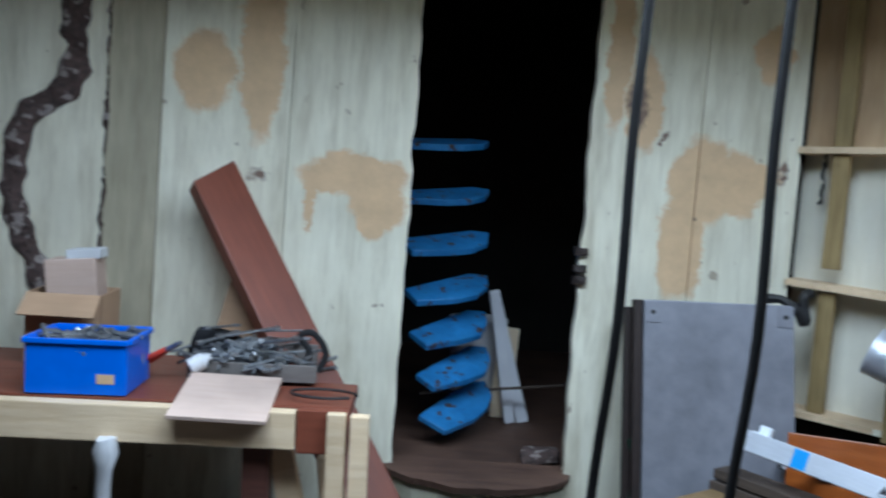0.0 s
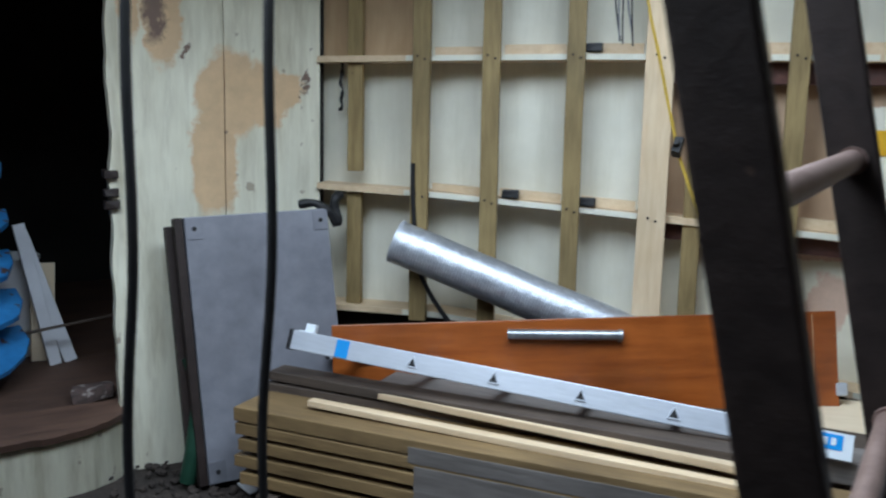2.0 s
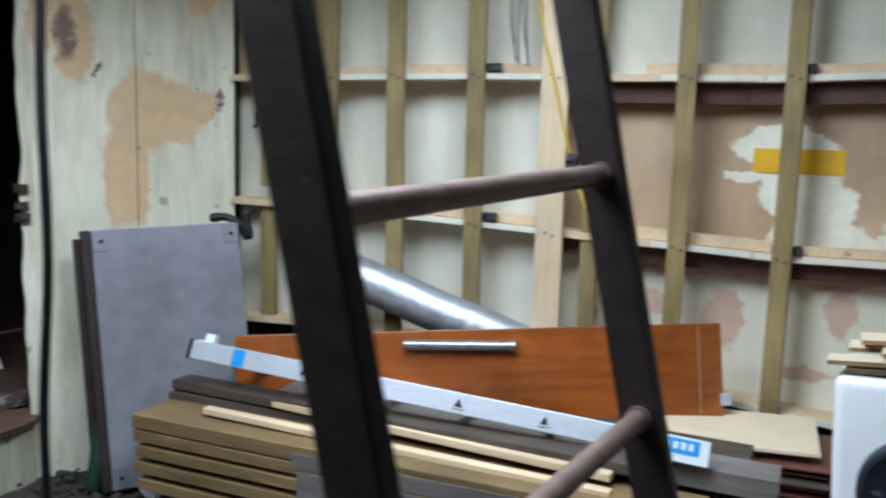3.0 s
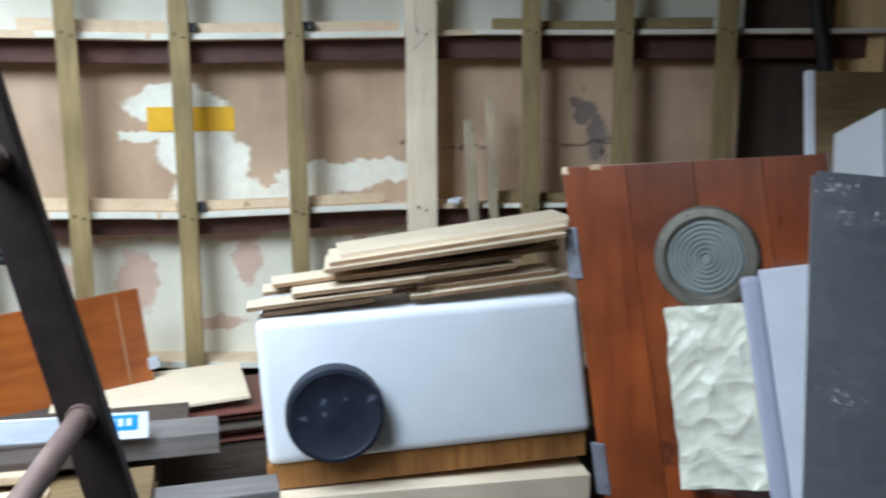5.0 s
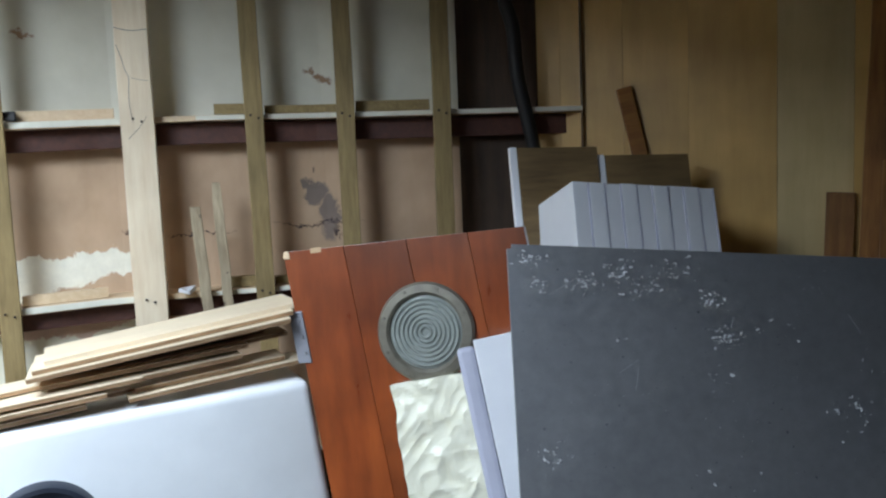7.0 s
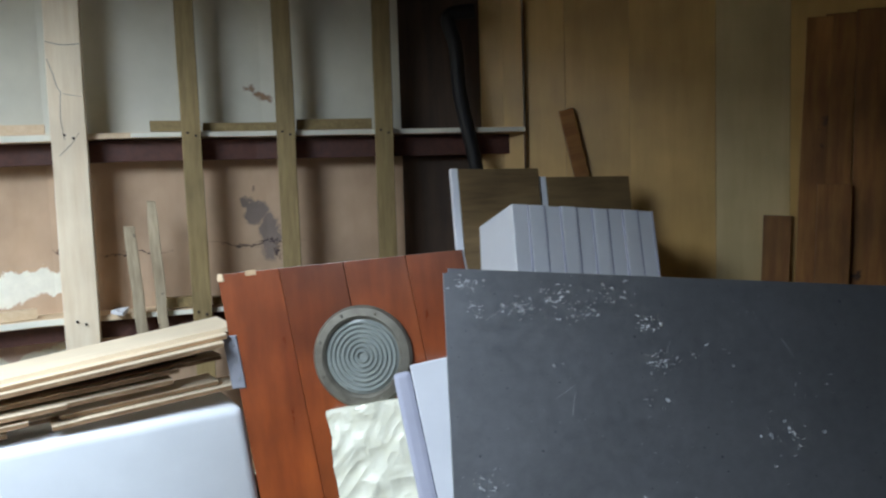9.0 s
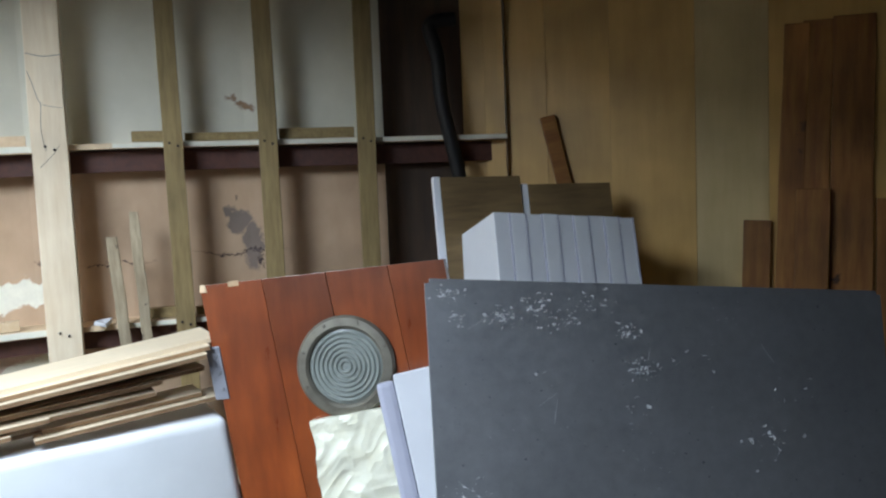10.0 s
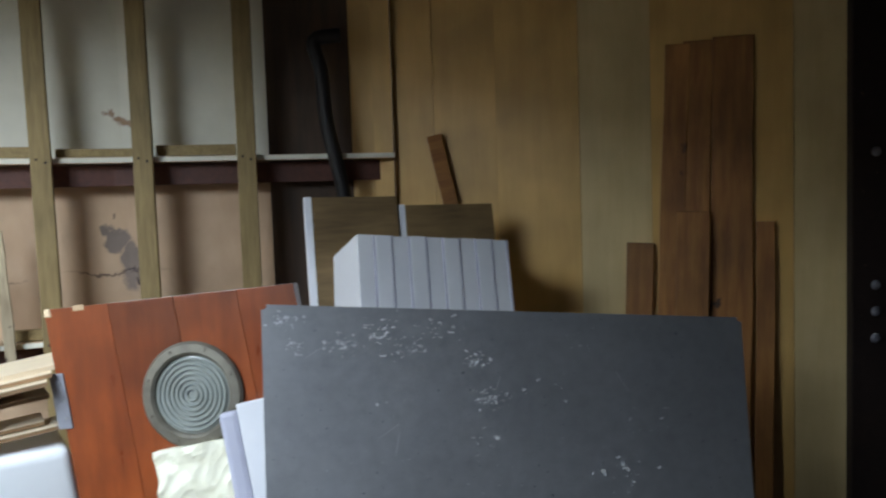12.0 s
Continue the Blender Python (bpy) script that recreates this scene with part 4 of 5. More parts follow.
pile_board((1.20, 2.72), 0.10, 1.6, 0.60, 0.14, 0.30, OLDWOOD, "dark squared timber low in the pile", 0.0, -0.02)
pile_board((1.05, 2.25), 0.75, 0.95, 0.50, 0.16, 0.03, PALEWOOD, "pale board low in the pile", 0.0)
pile_board((1.36, 2.62), 0.80, 0.9, 0.595, 0.18, 0.06, OLDWOOD, "dark board under the plywood offcuts", 0.05)

# ---- aluminium ladder lying on the pile ----
LA, LB = Vector((0.970, 2.478, 0.796)), Vector((1.962, 1.247, 0.696))
am, al = along(LA, LB)
am = am @ pose(0, 0, 0, -21, 0, 0)
ladder = thing("aluminium_ladder", am, "aluminium ladder section lying on the boards, with blue labels", "ladder")
for y in (0.0, 0.30):
    st = boxed((0, y, -0.031), (al, y + 0.024, 0.031), 0.003)
    stile = part("stile", st, ALU, ladder)
    if y == 0:
        for x in (0.182, 1.468):
            part("label", boxed((x - 0.022, -0.0015, -0.027), (x + 0.022, 0.0, 0.027)), BLUETAPE, ladder, "blue sticker")
        for k in range(4):
            x = 0.420 + 0.258 * k
            hole = bmesh.new()
            tri = [(x - 0.016, -0.014), (x + 0.016, -0.014), (x, 0.018)]
            f0 = [hole.verts.new((px, -0.001, pz)) for px, pz in tri]
            f1 = [hole.verts.new((px, 0.004, pz)) for px, pz in tri]
            hole.faces.new(f0)
            for i in range(3):
                hole.faces.new((f0[i], f0[(i + 1) % 3], f1[(i + 1) % 3], f1[i]))
            part("rung_socket", hole, BLACK, ladder, "dark three-cornered rung end")
            rim = bmesh.new()
            for i in range(3):
                a, b = tri[i], tri[(i + 1) % 3]
                rod(rim, (a[0] * 1.0, -0.002, a[1]), (b[0], -0.002, b[1]), 0.0028, sides=6)
            part("rim", rim, ALU, ladder)
    part("end_cap", boxed((-0.012, y - 0.002, -0.033), (0.004, y + 0.026, 0.033), 0.004), BLACK, ladder, "black plastic end cap")
for k in range(5):
    x = 0.162 + 0.258 * k
    part("rung", rodded((x, 0.024, 0.0), (x, 0.30, 0.0), 0.016, sides=12), ALU, ladder, smooth=True)
part("foot", box(boxed((0.03, 0.02, 0.0), (0.065, 0.045, 0.06), 0.004), (0.02, 0.0, 0.028), (0.065, 0.03, 0.034), 0.002), WHITELAB, ladder, "pale metal hook")
part("label", boxed((al - 0.075, -0.003, -0.034), (al + 0.055, -0.0015, 0.033)), WHITELAB, ladder, "white sticker plate")
part("label", boxed((al - 0.066, -0.0045, -0.012), (al + 0.03, -0.003, 0.027)), BLUETAPE, ladder, "blue band on the sticker")
for k, x in enumerate((-0.058, -0.038, -0.018, 0.002)):
    part("letter_bar", boxed((al + x, -0.0055, -0.001), (al + x + 0.012, -0.0045, 0.018)), WHITELAB, ladder)

# ---- orange board, its metal tube, and the duct ----
OT0, OT1 = Vector((1.165, 2.52, 0.802)), Vector((2.50, 1.578, 0.918))
om = face(OT0 + Vector((-0.04, -0.04, -0.42)), OT1 - OT0, (0.05, 0.05, 0.42))
ob = thing("varnished_board", om, "orange-brown varnished plywood panel standing behind the boards", "panel")
OW = (OT1 - OT0).length
part("sheet", boxed((0, 0, -0.018), (OW, 0.43, 0), 0.003), ORANGE, ob)
part("edge_strip", boxed((OW - 0.075, 0.01, 0.0005), (OW - 0.073, 0.42, 0.0015)), PEEL, ob, "thin scratched line")
part("catch", boxed((OW - 0.01, 0.16, -0.016), (OW + 0.025, 0.20, 0.006), 0.004), ALU, ob, "small metal catch")
part("catch", boxed((0.10, 0.30, 0.001), (0.15, 0.34, 0.012), 0.004), ALU, ob, "small metal catch")
tb = bmesh.new()
rod(tb, (0.59, 0.386, 0.018), (0.95, 0.372, 0.018), 0.0165, sides=20)
rod(tb, (0.948, 0.372, 0.018), (0.962, 0.371, 0.018), 0.021, sides=20)
part("rail", tb, STEEL, ob, "dull metal tube fixed near the top edge", smooth=True)

D0, D1 = Vector((1.425, 2.635, 1.065)), Vector((2.06, 2.10, 0.765))
dm, dl = along(D0, D1)
prof = []
for k in range(241):
    prof.append((0.0765 + (0.0012 if k % 3 == 0 else 0.0), dl * k / 240))
dct = lathe(bmesh.new(), [(0.068, 0.012), (0.068, 0.0)] + prof, 32)
for v in dct.verts:
    v.co = Vector((v.co.z, v.co.x, v.co.y)) + 0.004 * noise.noise_vector(Vector((v.co.z * 5, 0, 0)))
duct = thing("flexible_duct", dm, "silver foil flexible duct lying behind the varnished board", "duct")
part("hose", dct, FOIL, duct, smooth=True)
er = bmesh.new()
rod(er, (-0.003, 0, 0), (0.010, 0, 0), 0.0795, sides=36, caps=False)
part("end_ring", er, ALU, duct, "plain metal end ring", smooth=True)
single("cable", sweep(bmesh.new(), [(1.50, 2.66, 1.34), (1.505, 2.655, 1.15), (1.52, 2.63, 0.95), (1.60, 2.57, 0.78), (1.66, 2.52, 0.72)], 0.009, 8), BLACK, Matrix(), "black cable dangling beside the duct", "cable", smooth=True)

# ---- tape, straps and clips on the hull side ----
single("yellow_tape", strip(1.915, 2.19, lambda s: 1.452, RECESS - 0.004, RECESS - 0.002, -0.042, 0.042), YTAPE, Matrix(), "strip of yellow tape stuck on the lining", "tape")
single("yellow_strap", sweep(bmesh.new(), [(2.04, 2.17, 2.44), (2.085, 2.145, 1.97), (2.13, 2.10, 1.70), (2.18, 2.055, 1.43)], 0.008, 8, 0.35), YROPE, Matrix(), "thin yellow webbing strap hanging from the deckhead", "strap", "yellow straps", smooth=True)
single("yellow_strap", sweep(bmesh.new(), [(2.18, 2.055, 1.42), (2.225, 1.99, 1.22), (2.23, 1.90, 1.05), (2.175, 1.71, 0.895), (2.22, 1.655, 0.745), (2.23, 1.62, 0.66), (2.16, 1.50, 0.63)], 0.008, 8, 0.4), YROPE, Matrix(), "yellow webbing strap trailing down to the boards", "strap", "yellow straps", smooth=True)
for x, y, z in ((2.17, 2.04, 1.425), (2.228, 1.905, 1.06)):
    single("strap_buckle", wobble(box(boxed((-0.022, -0.015, -0.03), (0.022, 0.015, 0.03), 0.005), (-0.045, -0.008, -0.012), (0.03, 0.01, 0.01), 0.003), 0.004, 25), BLACK, pose(x, y, z, 10, 25, 40), "small black buckle on a yellow strap", "buckle", "strap buckles")
for s, zf, dz in ((1.02, Z_TOP, 0.02), (1.02, Z_MID, 0.02), (2.06, Z_TOP, 0.018), (2.06, Z_MID, 0.018), (0.75, Z_MID, 0.02), (2.44, Z_TOP, 0.018)):
    single("cable_clamp", wobble(boxed((-0.03, -0.014, 0), (0.03, 0.014, 0.03), 0.005), 0.006, 25), BLACK, hull_frame(s, zf(s) + dz, 0.02), "small black clamp on a stringer", "clamp", "clamps on stringers")
for s, l, w, a in ((3.03, 0.405, 0.036, 3.5), (3.098, 0.485, 0.033, 2.5)):
    bm = boxed((-w / 2, 0, 0), (w / 2, l, 0.016), 0.002)
    bmesh.ops.subdivide_edges(bm, edges=[e for e in bm.edges if e.calc_length() > 0.2], cuts=14)
    for v in bm.verts:
        v.co.x *= 1 - (0.25 if l > 0.45 else 0.1) * max(0, v.co.y / l - 0.88) / 0.12
        v.co.x += 0.004 * noise.noise(Vector((v.co.y * 9, s * 7, 0)))
        v.co.y += 0.012 * noise.noise(Vector((v.co.x * 60, s, 3))) * (v.co.y > l * 0.95)
    single("old_lath", bm, LATH, hull_frame(s - 0.005, 1.045, -0.026) @ pose(0, 0, 0, 0, 0, a), "weathered splintered lath leaning on the stringer", "lath", "old laths")
single("paper_scrap", wobble(boxed((-0.03, -0.02, 0), (0.03, 0.02, 0.015), 0.004), 0.012, 20), WHITEPLAST, pose(3.10, 0.74, Z_MID(2.95) + 0.003), "crumpled white scrap on the stringer", "paper")
for k in range(5):
    s = 1.10 + 0.014 * k
    pts = [hull(s, 2.44, -0.055)[0], hull(s + 0.01 * math.sin(k), 2.15, -0.06)[0], hull(s - 0.012, 1.93, -0.062 - 0.005 * k)[0], hull(s + 0.012 * math.cos(2 * k), 1.77 + 0.03 * math.sin(3 * k), -0.06)[0]]
    single("wire", sweep(bmesh.new(), pts, 0.003, 6), GALV if k % 2 else BLACK, Matrix(), "thin wire hanging beside the pale post", "wire", "hanging wires", smooth=True)
hs = [hull(4.10, 2.13, 0.02)[0], hull(4.12, 2.02, 0.0)[0], hull(4.13, 1.85, -0.01)[0], hull(4.18, 1.60, -0.01)[0], hull(4.22, 1.25, 0.0)[0]]
single("black_hose", sweep(bmesh.new(), [hull(4.19, 2.15, 0.02)[0]] + hs, 0.025, 12), BLACK, Matrix(), "thick black hose hanging in the corner", "hose", smooth=True)

single("wire", wobble(sweep(bmesh.new(), [hull(0.105, z, 0.075)[0] for z in (1.70, 1.66, 1.61, 1.57, 1.52)], 0.006, 6, 0.6), 0.012, 40), BLACK, Matrix(), "torn black wire end stuck in the corner", "wire", smooth=True)

# ---- plywood and sheets beside the tank ----
SHEETS = "sheets beside the tank"
for k, (z, dx, mat) in enumerate(((0.50, 0.0, MERANTI), (0.52, 0.02, MERANTI), (0.540, -0.015, OLDWOOD), (0.56, 0.03, MERANTI), (0.585, 0.0, MERANTI))):
    m, ln = along((2.12 + dx, 1.53, z), (2.44 + dx, 1.10, z + 0.008))
    single("veneer_sheet", boxed((0, 0, -0.008), (ln, 0.34, 0), 0.002), mat, m, "dark red plywood sheet in a low stack", "sheet", SHEETS)
m, ln = along((2.06, 1.62, 0.61), (2.42, 1.17, 0.632))
single("plywood_offcut", boxed((0, 0, -0.012), (ln, 0.36, 0), 0.002), PLY, m, "clean pale plywood offcut on the stack", "plywood", SHEETS)
single("bearer", boxed((0, 0, -0.21), (0.55, 0.30, 0), 0.004), OLDWOOD, along((2.13, 1.53, 0.49), (2.46, 1.09, 0.49))[0], "dark bearer under the plywood stack", "bearer", "bearers")
single("pale_offcut", boxed((0, 0, -0.03), (0.62, 0.12, 0), 0.003), PLY, along((1.78, 1.42, 0.50), (2.12, 0.93, 0.47))[0], "pale board offcut lying before the tank", "board", SHEETS)

# ---- white tank ----
T0, T1 = Vector((2.150, 0.950, 0.545)), Vector((2.592, 0.184, 0.578))
tm = face(T0, T1 - T0, (0.03, 0, 1))
TW = (T1 - T0).length
tank = thing("water_tank", tm, "white plastic water tank with a big black screw cap", "tank")
tk = boxed((0, 0, -0.34), (TW, 0.405, 0), 0.0)
bmesh.ops.bevel(tk, geom=tk.edges[:], offset=0.028, segments=4, affect="EDGES", profile=0.6)
bmesh.ops.subdivide_edges(tk, edges=[e for e in tk.edges if e.calc_length() > 0.2], cuts=5, use_grid_fill=True)
for v in tk.verts:
    v.co.x += (0.405 - v.co.y) / 0.405 * (0.004 + 0.034 * v.co.x / TW)
    v.co += 0.004 * noise.noise_vector(v.co * 4)
part("body", tk, TANK, tank, smooth=True)
cp = lathe(bmesh.new(), ((0.130, 0.0), (0.133, 0.004), (0.132, 0.046), (0.129, 0.052), (0.118, 0.054), (0.114, 0.051), (0.04, 0.0505), (0.014, 0.053)), 64)
cap = part("cap", cp, RUBBER, tank, "smooth black screw cap", Matrix.Translation((0.192, 0.143, 0.001)), True)
single("tank_bearer", boxed((0, -0.075, -0.30), (TW + 0.02, -0.002, -0.015), 0.004), BROWNPLANK, tm, "brown timber bearer carrying the tank", "bearer")
single("crate", boxed((0, -0.27, -0.34), (TW + 0.02, -0.078, 0.035), 0.003), PLY, face((T0.x, T0.y, T0.z), Vector((T1.x - T0.x, T1.y - T0.y, 0)), (0, 0, 1)), "pale plywood box under the tank", "box")

rnd = random.Random(21)
STRIPS = "plywood strips on the tank"
layers = [  # along, height, in, length, width, skew degrees
    (0.02, 0.408, -0.03, 0.30, 0.07, 1), (0.10, 0.416, -0.10, 0.42, 0.10, -1), (-0.02, 0.428, -0.015, 0.39, 0.09, 0), (0.02, 0.442, -0.14, 0.26, 0.12, 2), (0.42, 0.424, -0.02, 0.47, 0.12, 1), (0.10, 0.456, -0.02, 0.36, 0.10, -1),
    (0.44, 0.440, -0.05, 0.40, 0.12, 0), (0.05, 0.470, -0.10, 0.24, 0.12, 4), (0.36, 0.466, -0.03, 0.11, 0.05, 3), (0.45, 0.474, -0.03, 0.27, 0.10, 1), (0.22, 0.486, -0.05, 0.52, 0.12, -1), (0.40, 0.500, -0.06, 0.46, 0.12, 2),
    (0.30, 0.514, -0.07, 0.50, 0.14, 3)]
for x, y, zin, l, w, a in layers:
    st = thing("plywood_strip", tm @ pose(x, y, zin, 0, a, 3), "thin plywood strip in a loose stack on the tank", "plywood", STRIPS)
    part("face", boxed((0, 0.0105, -w), (l, 0.0125, 0), 0.0005), PLY, st)
    part("core", boxed((0.0005, 0, -w), (l - 0.0005, 0.0105, -0.0005)), PLYEDGE, st, "layered brown edge")
for k, (x, y) in enumerate(((0.19, 0.515), (0.205, 0.531), (0.235, 0.547))):
    st = thing("plywood_sheet", tm @ pose(x, y, -0.02 - 0.012 * k, 0, 1.5 * k - 3, 5), "broad plywood offcut on top of the strips", "plywood", STRIPS)
    part("face", boxed((0, 0.010, -0.22), (0.665, 0.013, 0), 0.0008), PLY, st)
    part("core", boxed((0.0005, 0, -0.22), (0.664, 0.010, -0.0005)), PLYEDGE if k < 2 else PLY, st, "layered brown edge")

# ---- mahogany door ----
dr = Vector((-0.143, -0.985, 0.0)).normalized()
DRIGHT = (dr * math.cos(radians(5)) + Vector((0, 0, 1)) * math.sin(radians(5)))
DUP = (Vector((0.10, 0, 1)).normalized() * math.cos(radians(8)) - dr * math.sin(radians(8)))
DTL = Vector((2.645, 0.268, 1.333))
DH = 1.07
door = thing("mahogany_door", face(DTL, DRIGHT, DUP) @ Matrix.Translation((0, -DH, 0)), "varnished mahogany door with a round port leaning among boards", "door")


def splayed(bm):
    """The door's edges lean, as they fit the ship's side."""
    for v in bm.verts:
        v.co.x += 0.11 * (DH - v.co.y)
    return bm


for k, (a, b) in enumerate(((0, 0.179), (0.1805, 0.359), (0.3605, 0.529), (0.5305, 0.68))):
    part("plank", splayed(boxed((a, 0, -0.035), (b, DH, 0.0006 * (k % 2)), 0.0008)), MAHOG, door)
part("worn_corner", wobble(boxed((0.0, DH - 0.02, -0.03), (0.02, DH + 0.002, 0.002), 0.004), 0.004, 40), PALEWOOD, door, "bare chipped corner")
part("chip", wobble(boxed((0.085, DH - 0.012, -0.012), (0.115, DH + 0.002, 0.002), 0.003), 0.004, 60), PEEL, door, "bare chipped edge")
for y in (DH - 0.24, DH - 0.845):
    hg = part("hinge", splayed(boxed((-0.018, y - 0.072, -0.012), (0.022, y + 0.072, 0.005), 0.003)), GALV, door, "dull steel hinge leaf")
    for d in (-0.045, 0.0, 0.045):
        part("screw", lathe(bmesh.new(), ((0.005, 0), (0.004, 0.002)), 10), STEEL, hg, "", Matrix.Translation((0.010 + 0.11 * (DH - y - d), y + d, 0.005)))
PC = Matrix.Translation((0.392, DH - 0.252, 0.002))
port = part("port", lathe(bmesh.new(), ((0.134, 0.0), (0.135, 0.006), (0.128, 0.014), (0.108, 0.016), (0.101, 0.010), (0.100, 0.002)), 56), BRONZE, door, "dull bronze port rim", PC, True)
rings = [(0.099, 0.002)]
for k in range(7):
    r = 0.094 - 0.0125 * k
    rings += [(r, 0.004), (r - 0.003, 0.0095), (r - 0.006, 0.0095), (r - 0.009, 0.004)]
rings += [(0.006, 0.004), (0.002, 0.005)]
part("glass", lathe(bmesh.new(), rings, 56), LENS, port, "ribbed glass with concentric rings", None, True)
for k in range(8):
    a = 2 * math.pi * (k + 0.5) / 8
    part("screw", lathe(bmesh.new(), ((0.005, 0), (0.004, 0.002)), 10), BRONZE, port, "", Matrix.Translation((0.119 * math.cos(a), 0.119 * math.sin(a), 0.015)))

# ---- sheets leaning in front of the door ----
wm = face((2.440, -0.112, 0.528), Vector((-0.05, -0.97, 0.16)), Vector((0.08, 0.14, 0.43)))
wl = bmesh.new()
bmesh.ops.create_grid(wl, x_segments=30, y_segments=54, size=0.5, matrix=Matrix.Translation((0.13, 0.235, 0.0)) @ Matrix.Diagonal((0.26, 0.47, 1, 1)))
for v in wl.verts:
    v.co.z += 0.017 * noise.ridged_multi_fractal(v.co * 5.5 + Vector((3, 0, 0)), 0.9, 2.0, 3, 1.0, 2.0) - 0.015
    v.co.xy += Vector((0.006 * noise.noise(v.co * 14), 0.006 * noise.noise(v.co * 14 + Vector((5, 5, 5)))))
bmesh.ops.solidify(wl, geom=wl.faces[:], thickness=0.045)
single("insulation_slab", wl, WOOL, wm, "crumpled cream insulation slab leaning on the door", "insulation")
pm = hung((2.455, -0.222, 1.100), Vector((0.10, -0.95, 0.17)), Vector((0.16, 0.085, 0.81)), 0.83)
pb = thing("foam_board", pm, "white rigid foam board leaning beside the door", "board")
part("sheet", boxed((0.046, 0, -0.05), (0.50, 0.835, 0), 0.004), PVC, pb)
part("edge", boxed((0, 0, -0.052), (0.045, 0.822, -0.002), 0.012), PVCEDGE, pb, "lilac grey rounded edge")
pm2 = face((2.36, -0.13, FLOOR), Vector((-0.25, -0.96, 0)), Vector((0.08, 0.05, 0.24)))
pb2 = thing("foam_board", pm2, "short white foam board standing on the floor", "board")
part("sheet", boxed((0.0, 0, -0.05), (0.16, 0.235, 0), 0.004), PVC, pb2)
part("edge", boxed((0.05, 0.236, -0.05), (0.16, 0.24, 0), 0.001), PVCEDGE, pb2, "lilac grey edge")
sm = hung((2.352, -0.363, 1.368), Vector((0.23, -1.18, -0.105)), Vector((0.25, -0.03, 1.0)), 1.122)
sheet = thing("dark_sheet", sm, "large dark grey scuffed sheet leaning on the stacked panels", "sheet")
SHEET_W = 1.19
bm = boxed((0, 0, -0.010), (SHEET_W, 1.122, 0))
bmesh.ops.bevel(bm, geom=[e for e in bm.edges if abs(e.verts[0].co.z - e.verts[1].co.z) > 0.005], offset=0.012, segments=3, affect="EDGES")
for v in bm.verts:
    low = 1 - v.co.y / 1.122
    v.co.y += low * (0.035 + 0.11 * v.co.x)
    v.co.x += low * (0.075 - 0.045 * v.co.x)
part("sheet", bm, SLATE, sheet)
rnd = random.Random(17)
for x, y, n, sp in ((0.045, 1.055, 16, 0.016), (0.065, 1.0, 14, 0.012), (0.16, 1.005, 26, 0.017), (0.245, 1.035, 22, 0.030), (0.29, 1.0, 18, 0.022), (0.345, 1.045, 14, 0.018), (0.43, 0.975, 18, 0.014), (0.455, 0.885, 26, 0.020),
                    (0.445, 0.80, 6, 0.02), (0.66, 1.02, 4, 0.03), (0.57, 0.92, 6, 0.03), (0.10, 0.60, 14, 0.025), (0.5, 0.66, 6, 0.07), (0.72, 0.72, 14, 0.035), (0.78, 0.82, 5, 0.04), (0.26, 0.78, 7, 0.12), (0.6, 0.55, 10, 0.14)):
    sc = bmesh.new()
    for k in range(2 * n):
        size = rnd.choice((0.0018, 0.0025, 0.003, 0.004, 0.0075))
        blob(sc, 1.17 * x + rnd.gauss(0, 1.1 * sp), y + 0.03 + rnd.gauss(0, sp * 0.7), size * rnd.uniform(0.6, 1.5), size * rnd.uniform(0.4, 1.0), rnd.random(), 0.0006 + 0.00005 * k, 1.1, 12)
    tagged(part("scuff", sc, SCUFF, sheet, "chalky white scuff marks"), kind="stuff")
for k in range(5):
    x, y, a, l = rnd.uniform(0.1, 0.9), rnd.uniform(0.6, 1.05), rnd.uniform(-2.6, -0.4), rnd.uniform(0.02, 0.09)
    part("scratch", boxed((0, 0, 0.0003), (l, 0.0006, 0.0006)), SCUFF, sheet, "", pose(x, y, 0, 0, 0, math.degrees(a)))

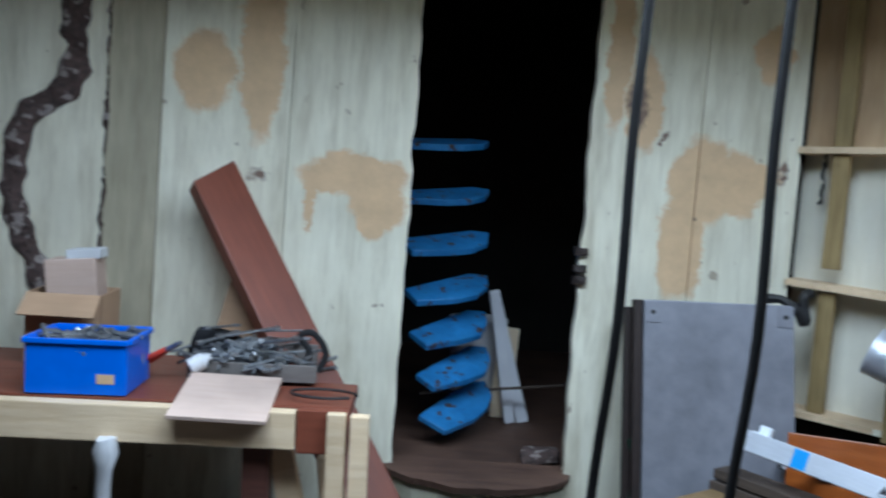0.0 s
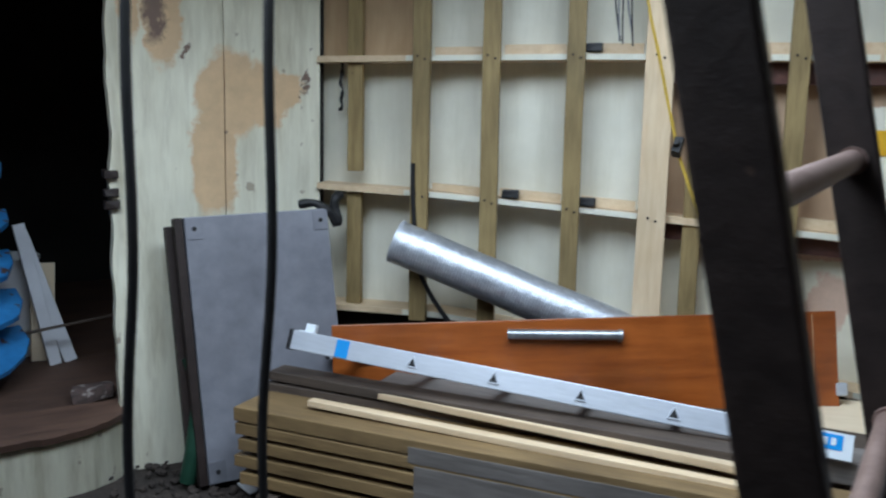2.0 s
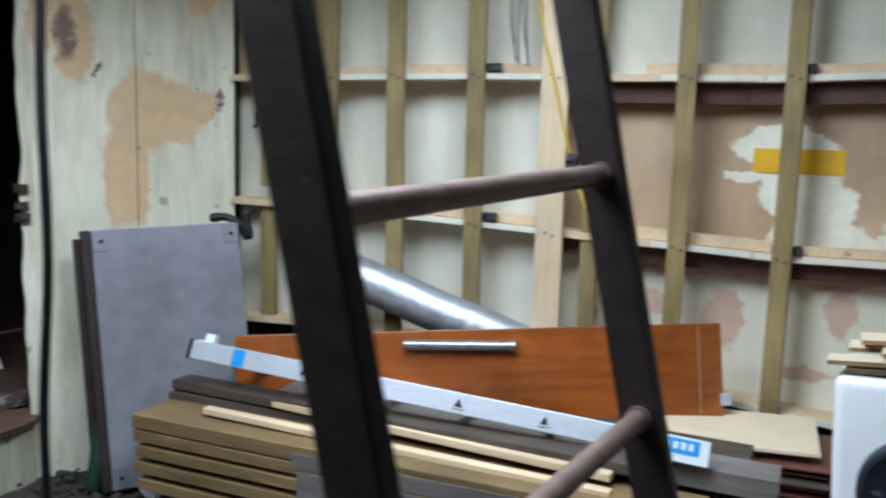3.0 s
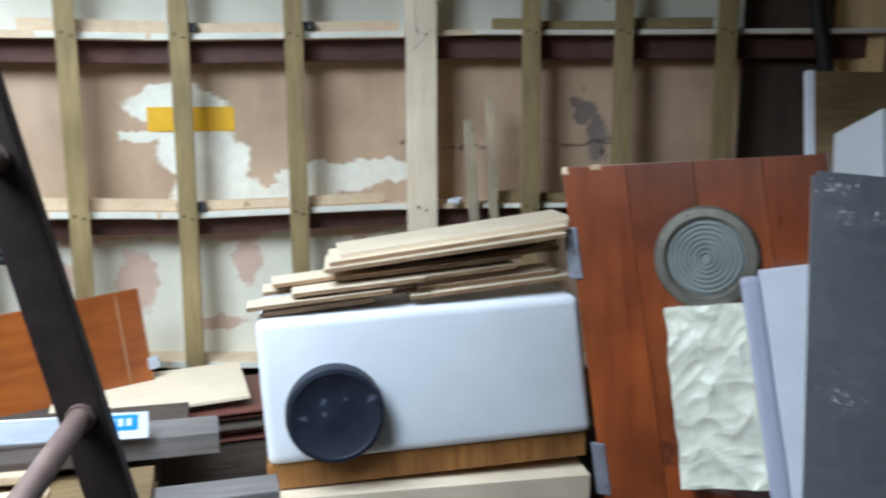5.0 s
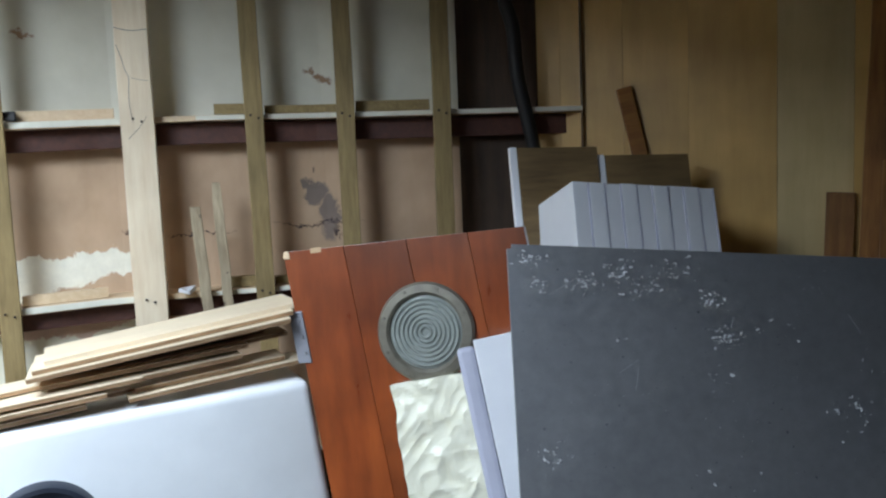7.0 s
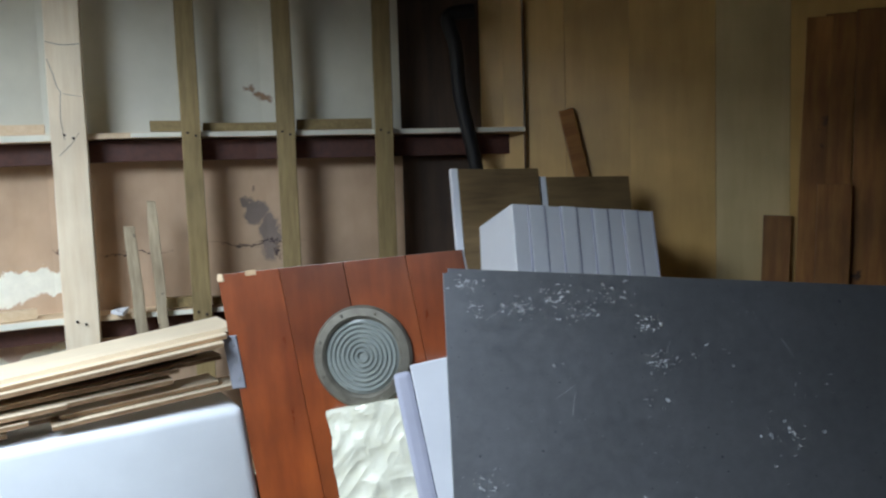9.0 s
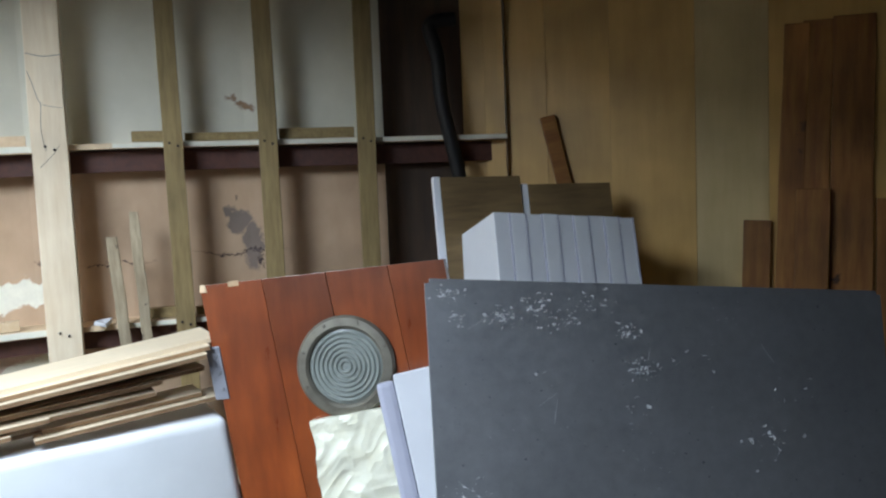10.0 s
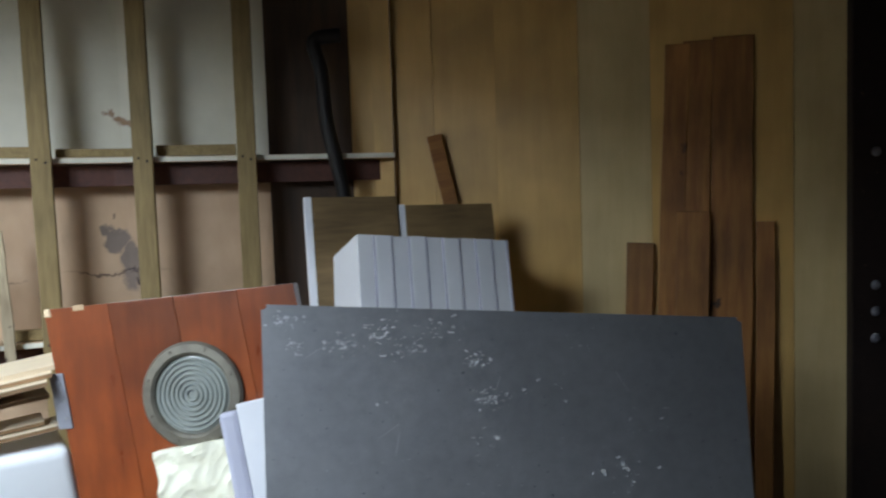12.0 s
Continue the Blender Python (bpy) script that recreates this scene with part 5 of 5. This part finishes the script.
# ---- stacked white panels behind the sheet ----
bt = Vector((0.38, -0.92, -0.088)).normalized()
bu = Vector((0.26, 0.19, 0.94))
km = hung((2.78, -0.541, 1.498), bt, bu, 1.24)
stack = thing("panel_stack", km, "stack of white ribbed plastic cladding panels standing on end", "panels")
for k in range(9):
    x = 0.0 + 0.0515 * k
    part("cladding_panel", boxed((x + 0.001, 0.0, -0.26), (x + 0.0495, 1.24 - 0.001 * (k % 3), 0.002 * (k % 2)), 0.004), PVC, stack)
    part("rib", rodded((x + 0.0505, 0.0, -0.002), (x + 0.0505, 1.238, -0.002), 0.004, sides=8), PVCEDGE, stack)
for k, (p, w, up) in enumerate((((3.01, -0.368, 1.600), 0.285, (0.23, 0.10, 0.97)), ((3.10, -0.645, 1.566), 0.31, (0.23, 0.075, 0.97)))):
    v = Vector(up).normalized()
    lm = hung(p, (0.31, -0.95, -0.02), v, 1.25)
    lp = thing("laminate_board", lm, "wood-patterned laminate board with a white edge leaning at the wall", "board", "laminate boards")
    part("sheet", boxed((0.02, 0, -0.02), (w, 1.25, 0), 0.002), TANWOOD, lp)
    part("edge", boxed((-0.004, 0, -0.022), (0.019, 1.252, 0.001), 0.003), PVC, lp, "white plastic edge")
m, ln = along((3.36, -0.865, 1.30), (3.39, -0.758, 1.795), (-1, 0, 0))
single("old_stick", wobble(boxed((0, -0.026, -0.012), (ln, 0.026, 0.012), 0.004), 0.005, 8), BROWNPLANK, m, "short dark stick leaning at the after bulkhead", "stick")

# ---- planks leaning on the after bulkhead ----
PLK = "planks at the after bulkhead"
for x, w, h, lift, lean, z0 in ((1.128, 0.076, 2.04, 0.03, -2.2, 0), (1.208, 0.088, 2.045, 0.028, -1.5, 0), (1.316, 0.122, 2.05, 0.03, -0.9, 0), (1.035, 0.085, 1.42, 0.03, -1.8, 0), (1.458, 0.054, 1.48, 0.03, -0.5, 0), (1.192, 0.098, 1.52, 0.062, -1.8, 0)):
    bm = boxed((0, FLOOR, 0), (w, h, 0.022), 0.003)
    bmesh.ops.subdivide_edges(bm, edges=[e for e in bm.edges if e.calc_length() > 0.8], cuts=10)
    wobble(bm, 0.005, 2.5, x)
    m = AFT @ pose(x, 0, lift, -1.2, 0, 0) @ pose(0, 0, 0, 0, 0, lean)
    single("plank", bm, BROWNPLANK, m, "dark brown stained plank leaning on the after bulkhead", "plank", PLK)
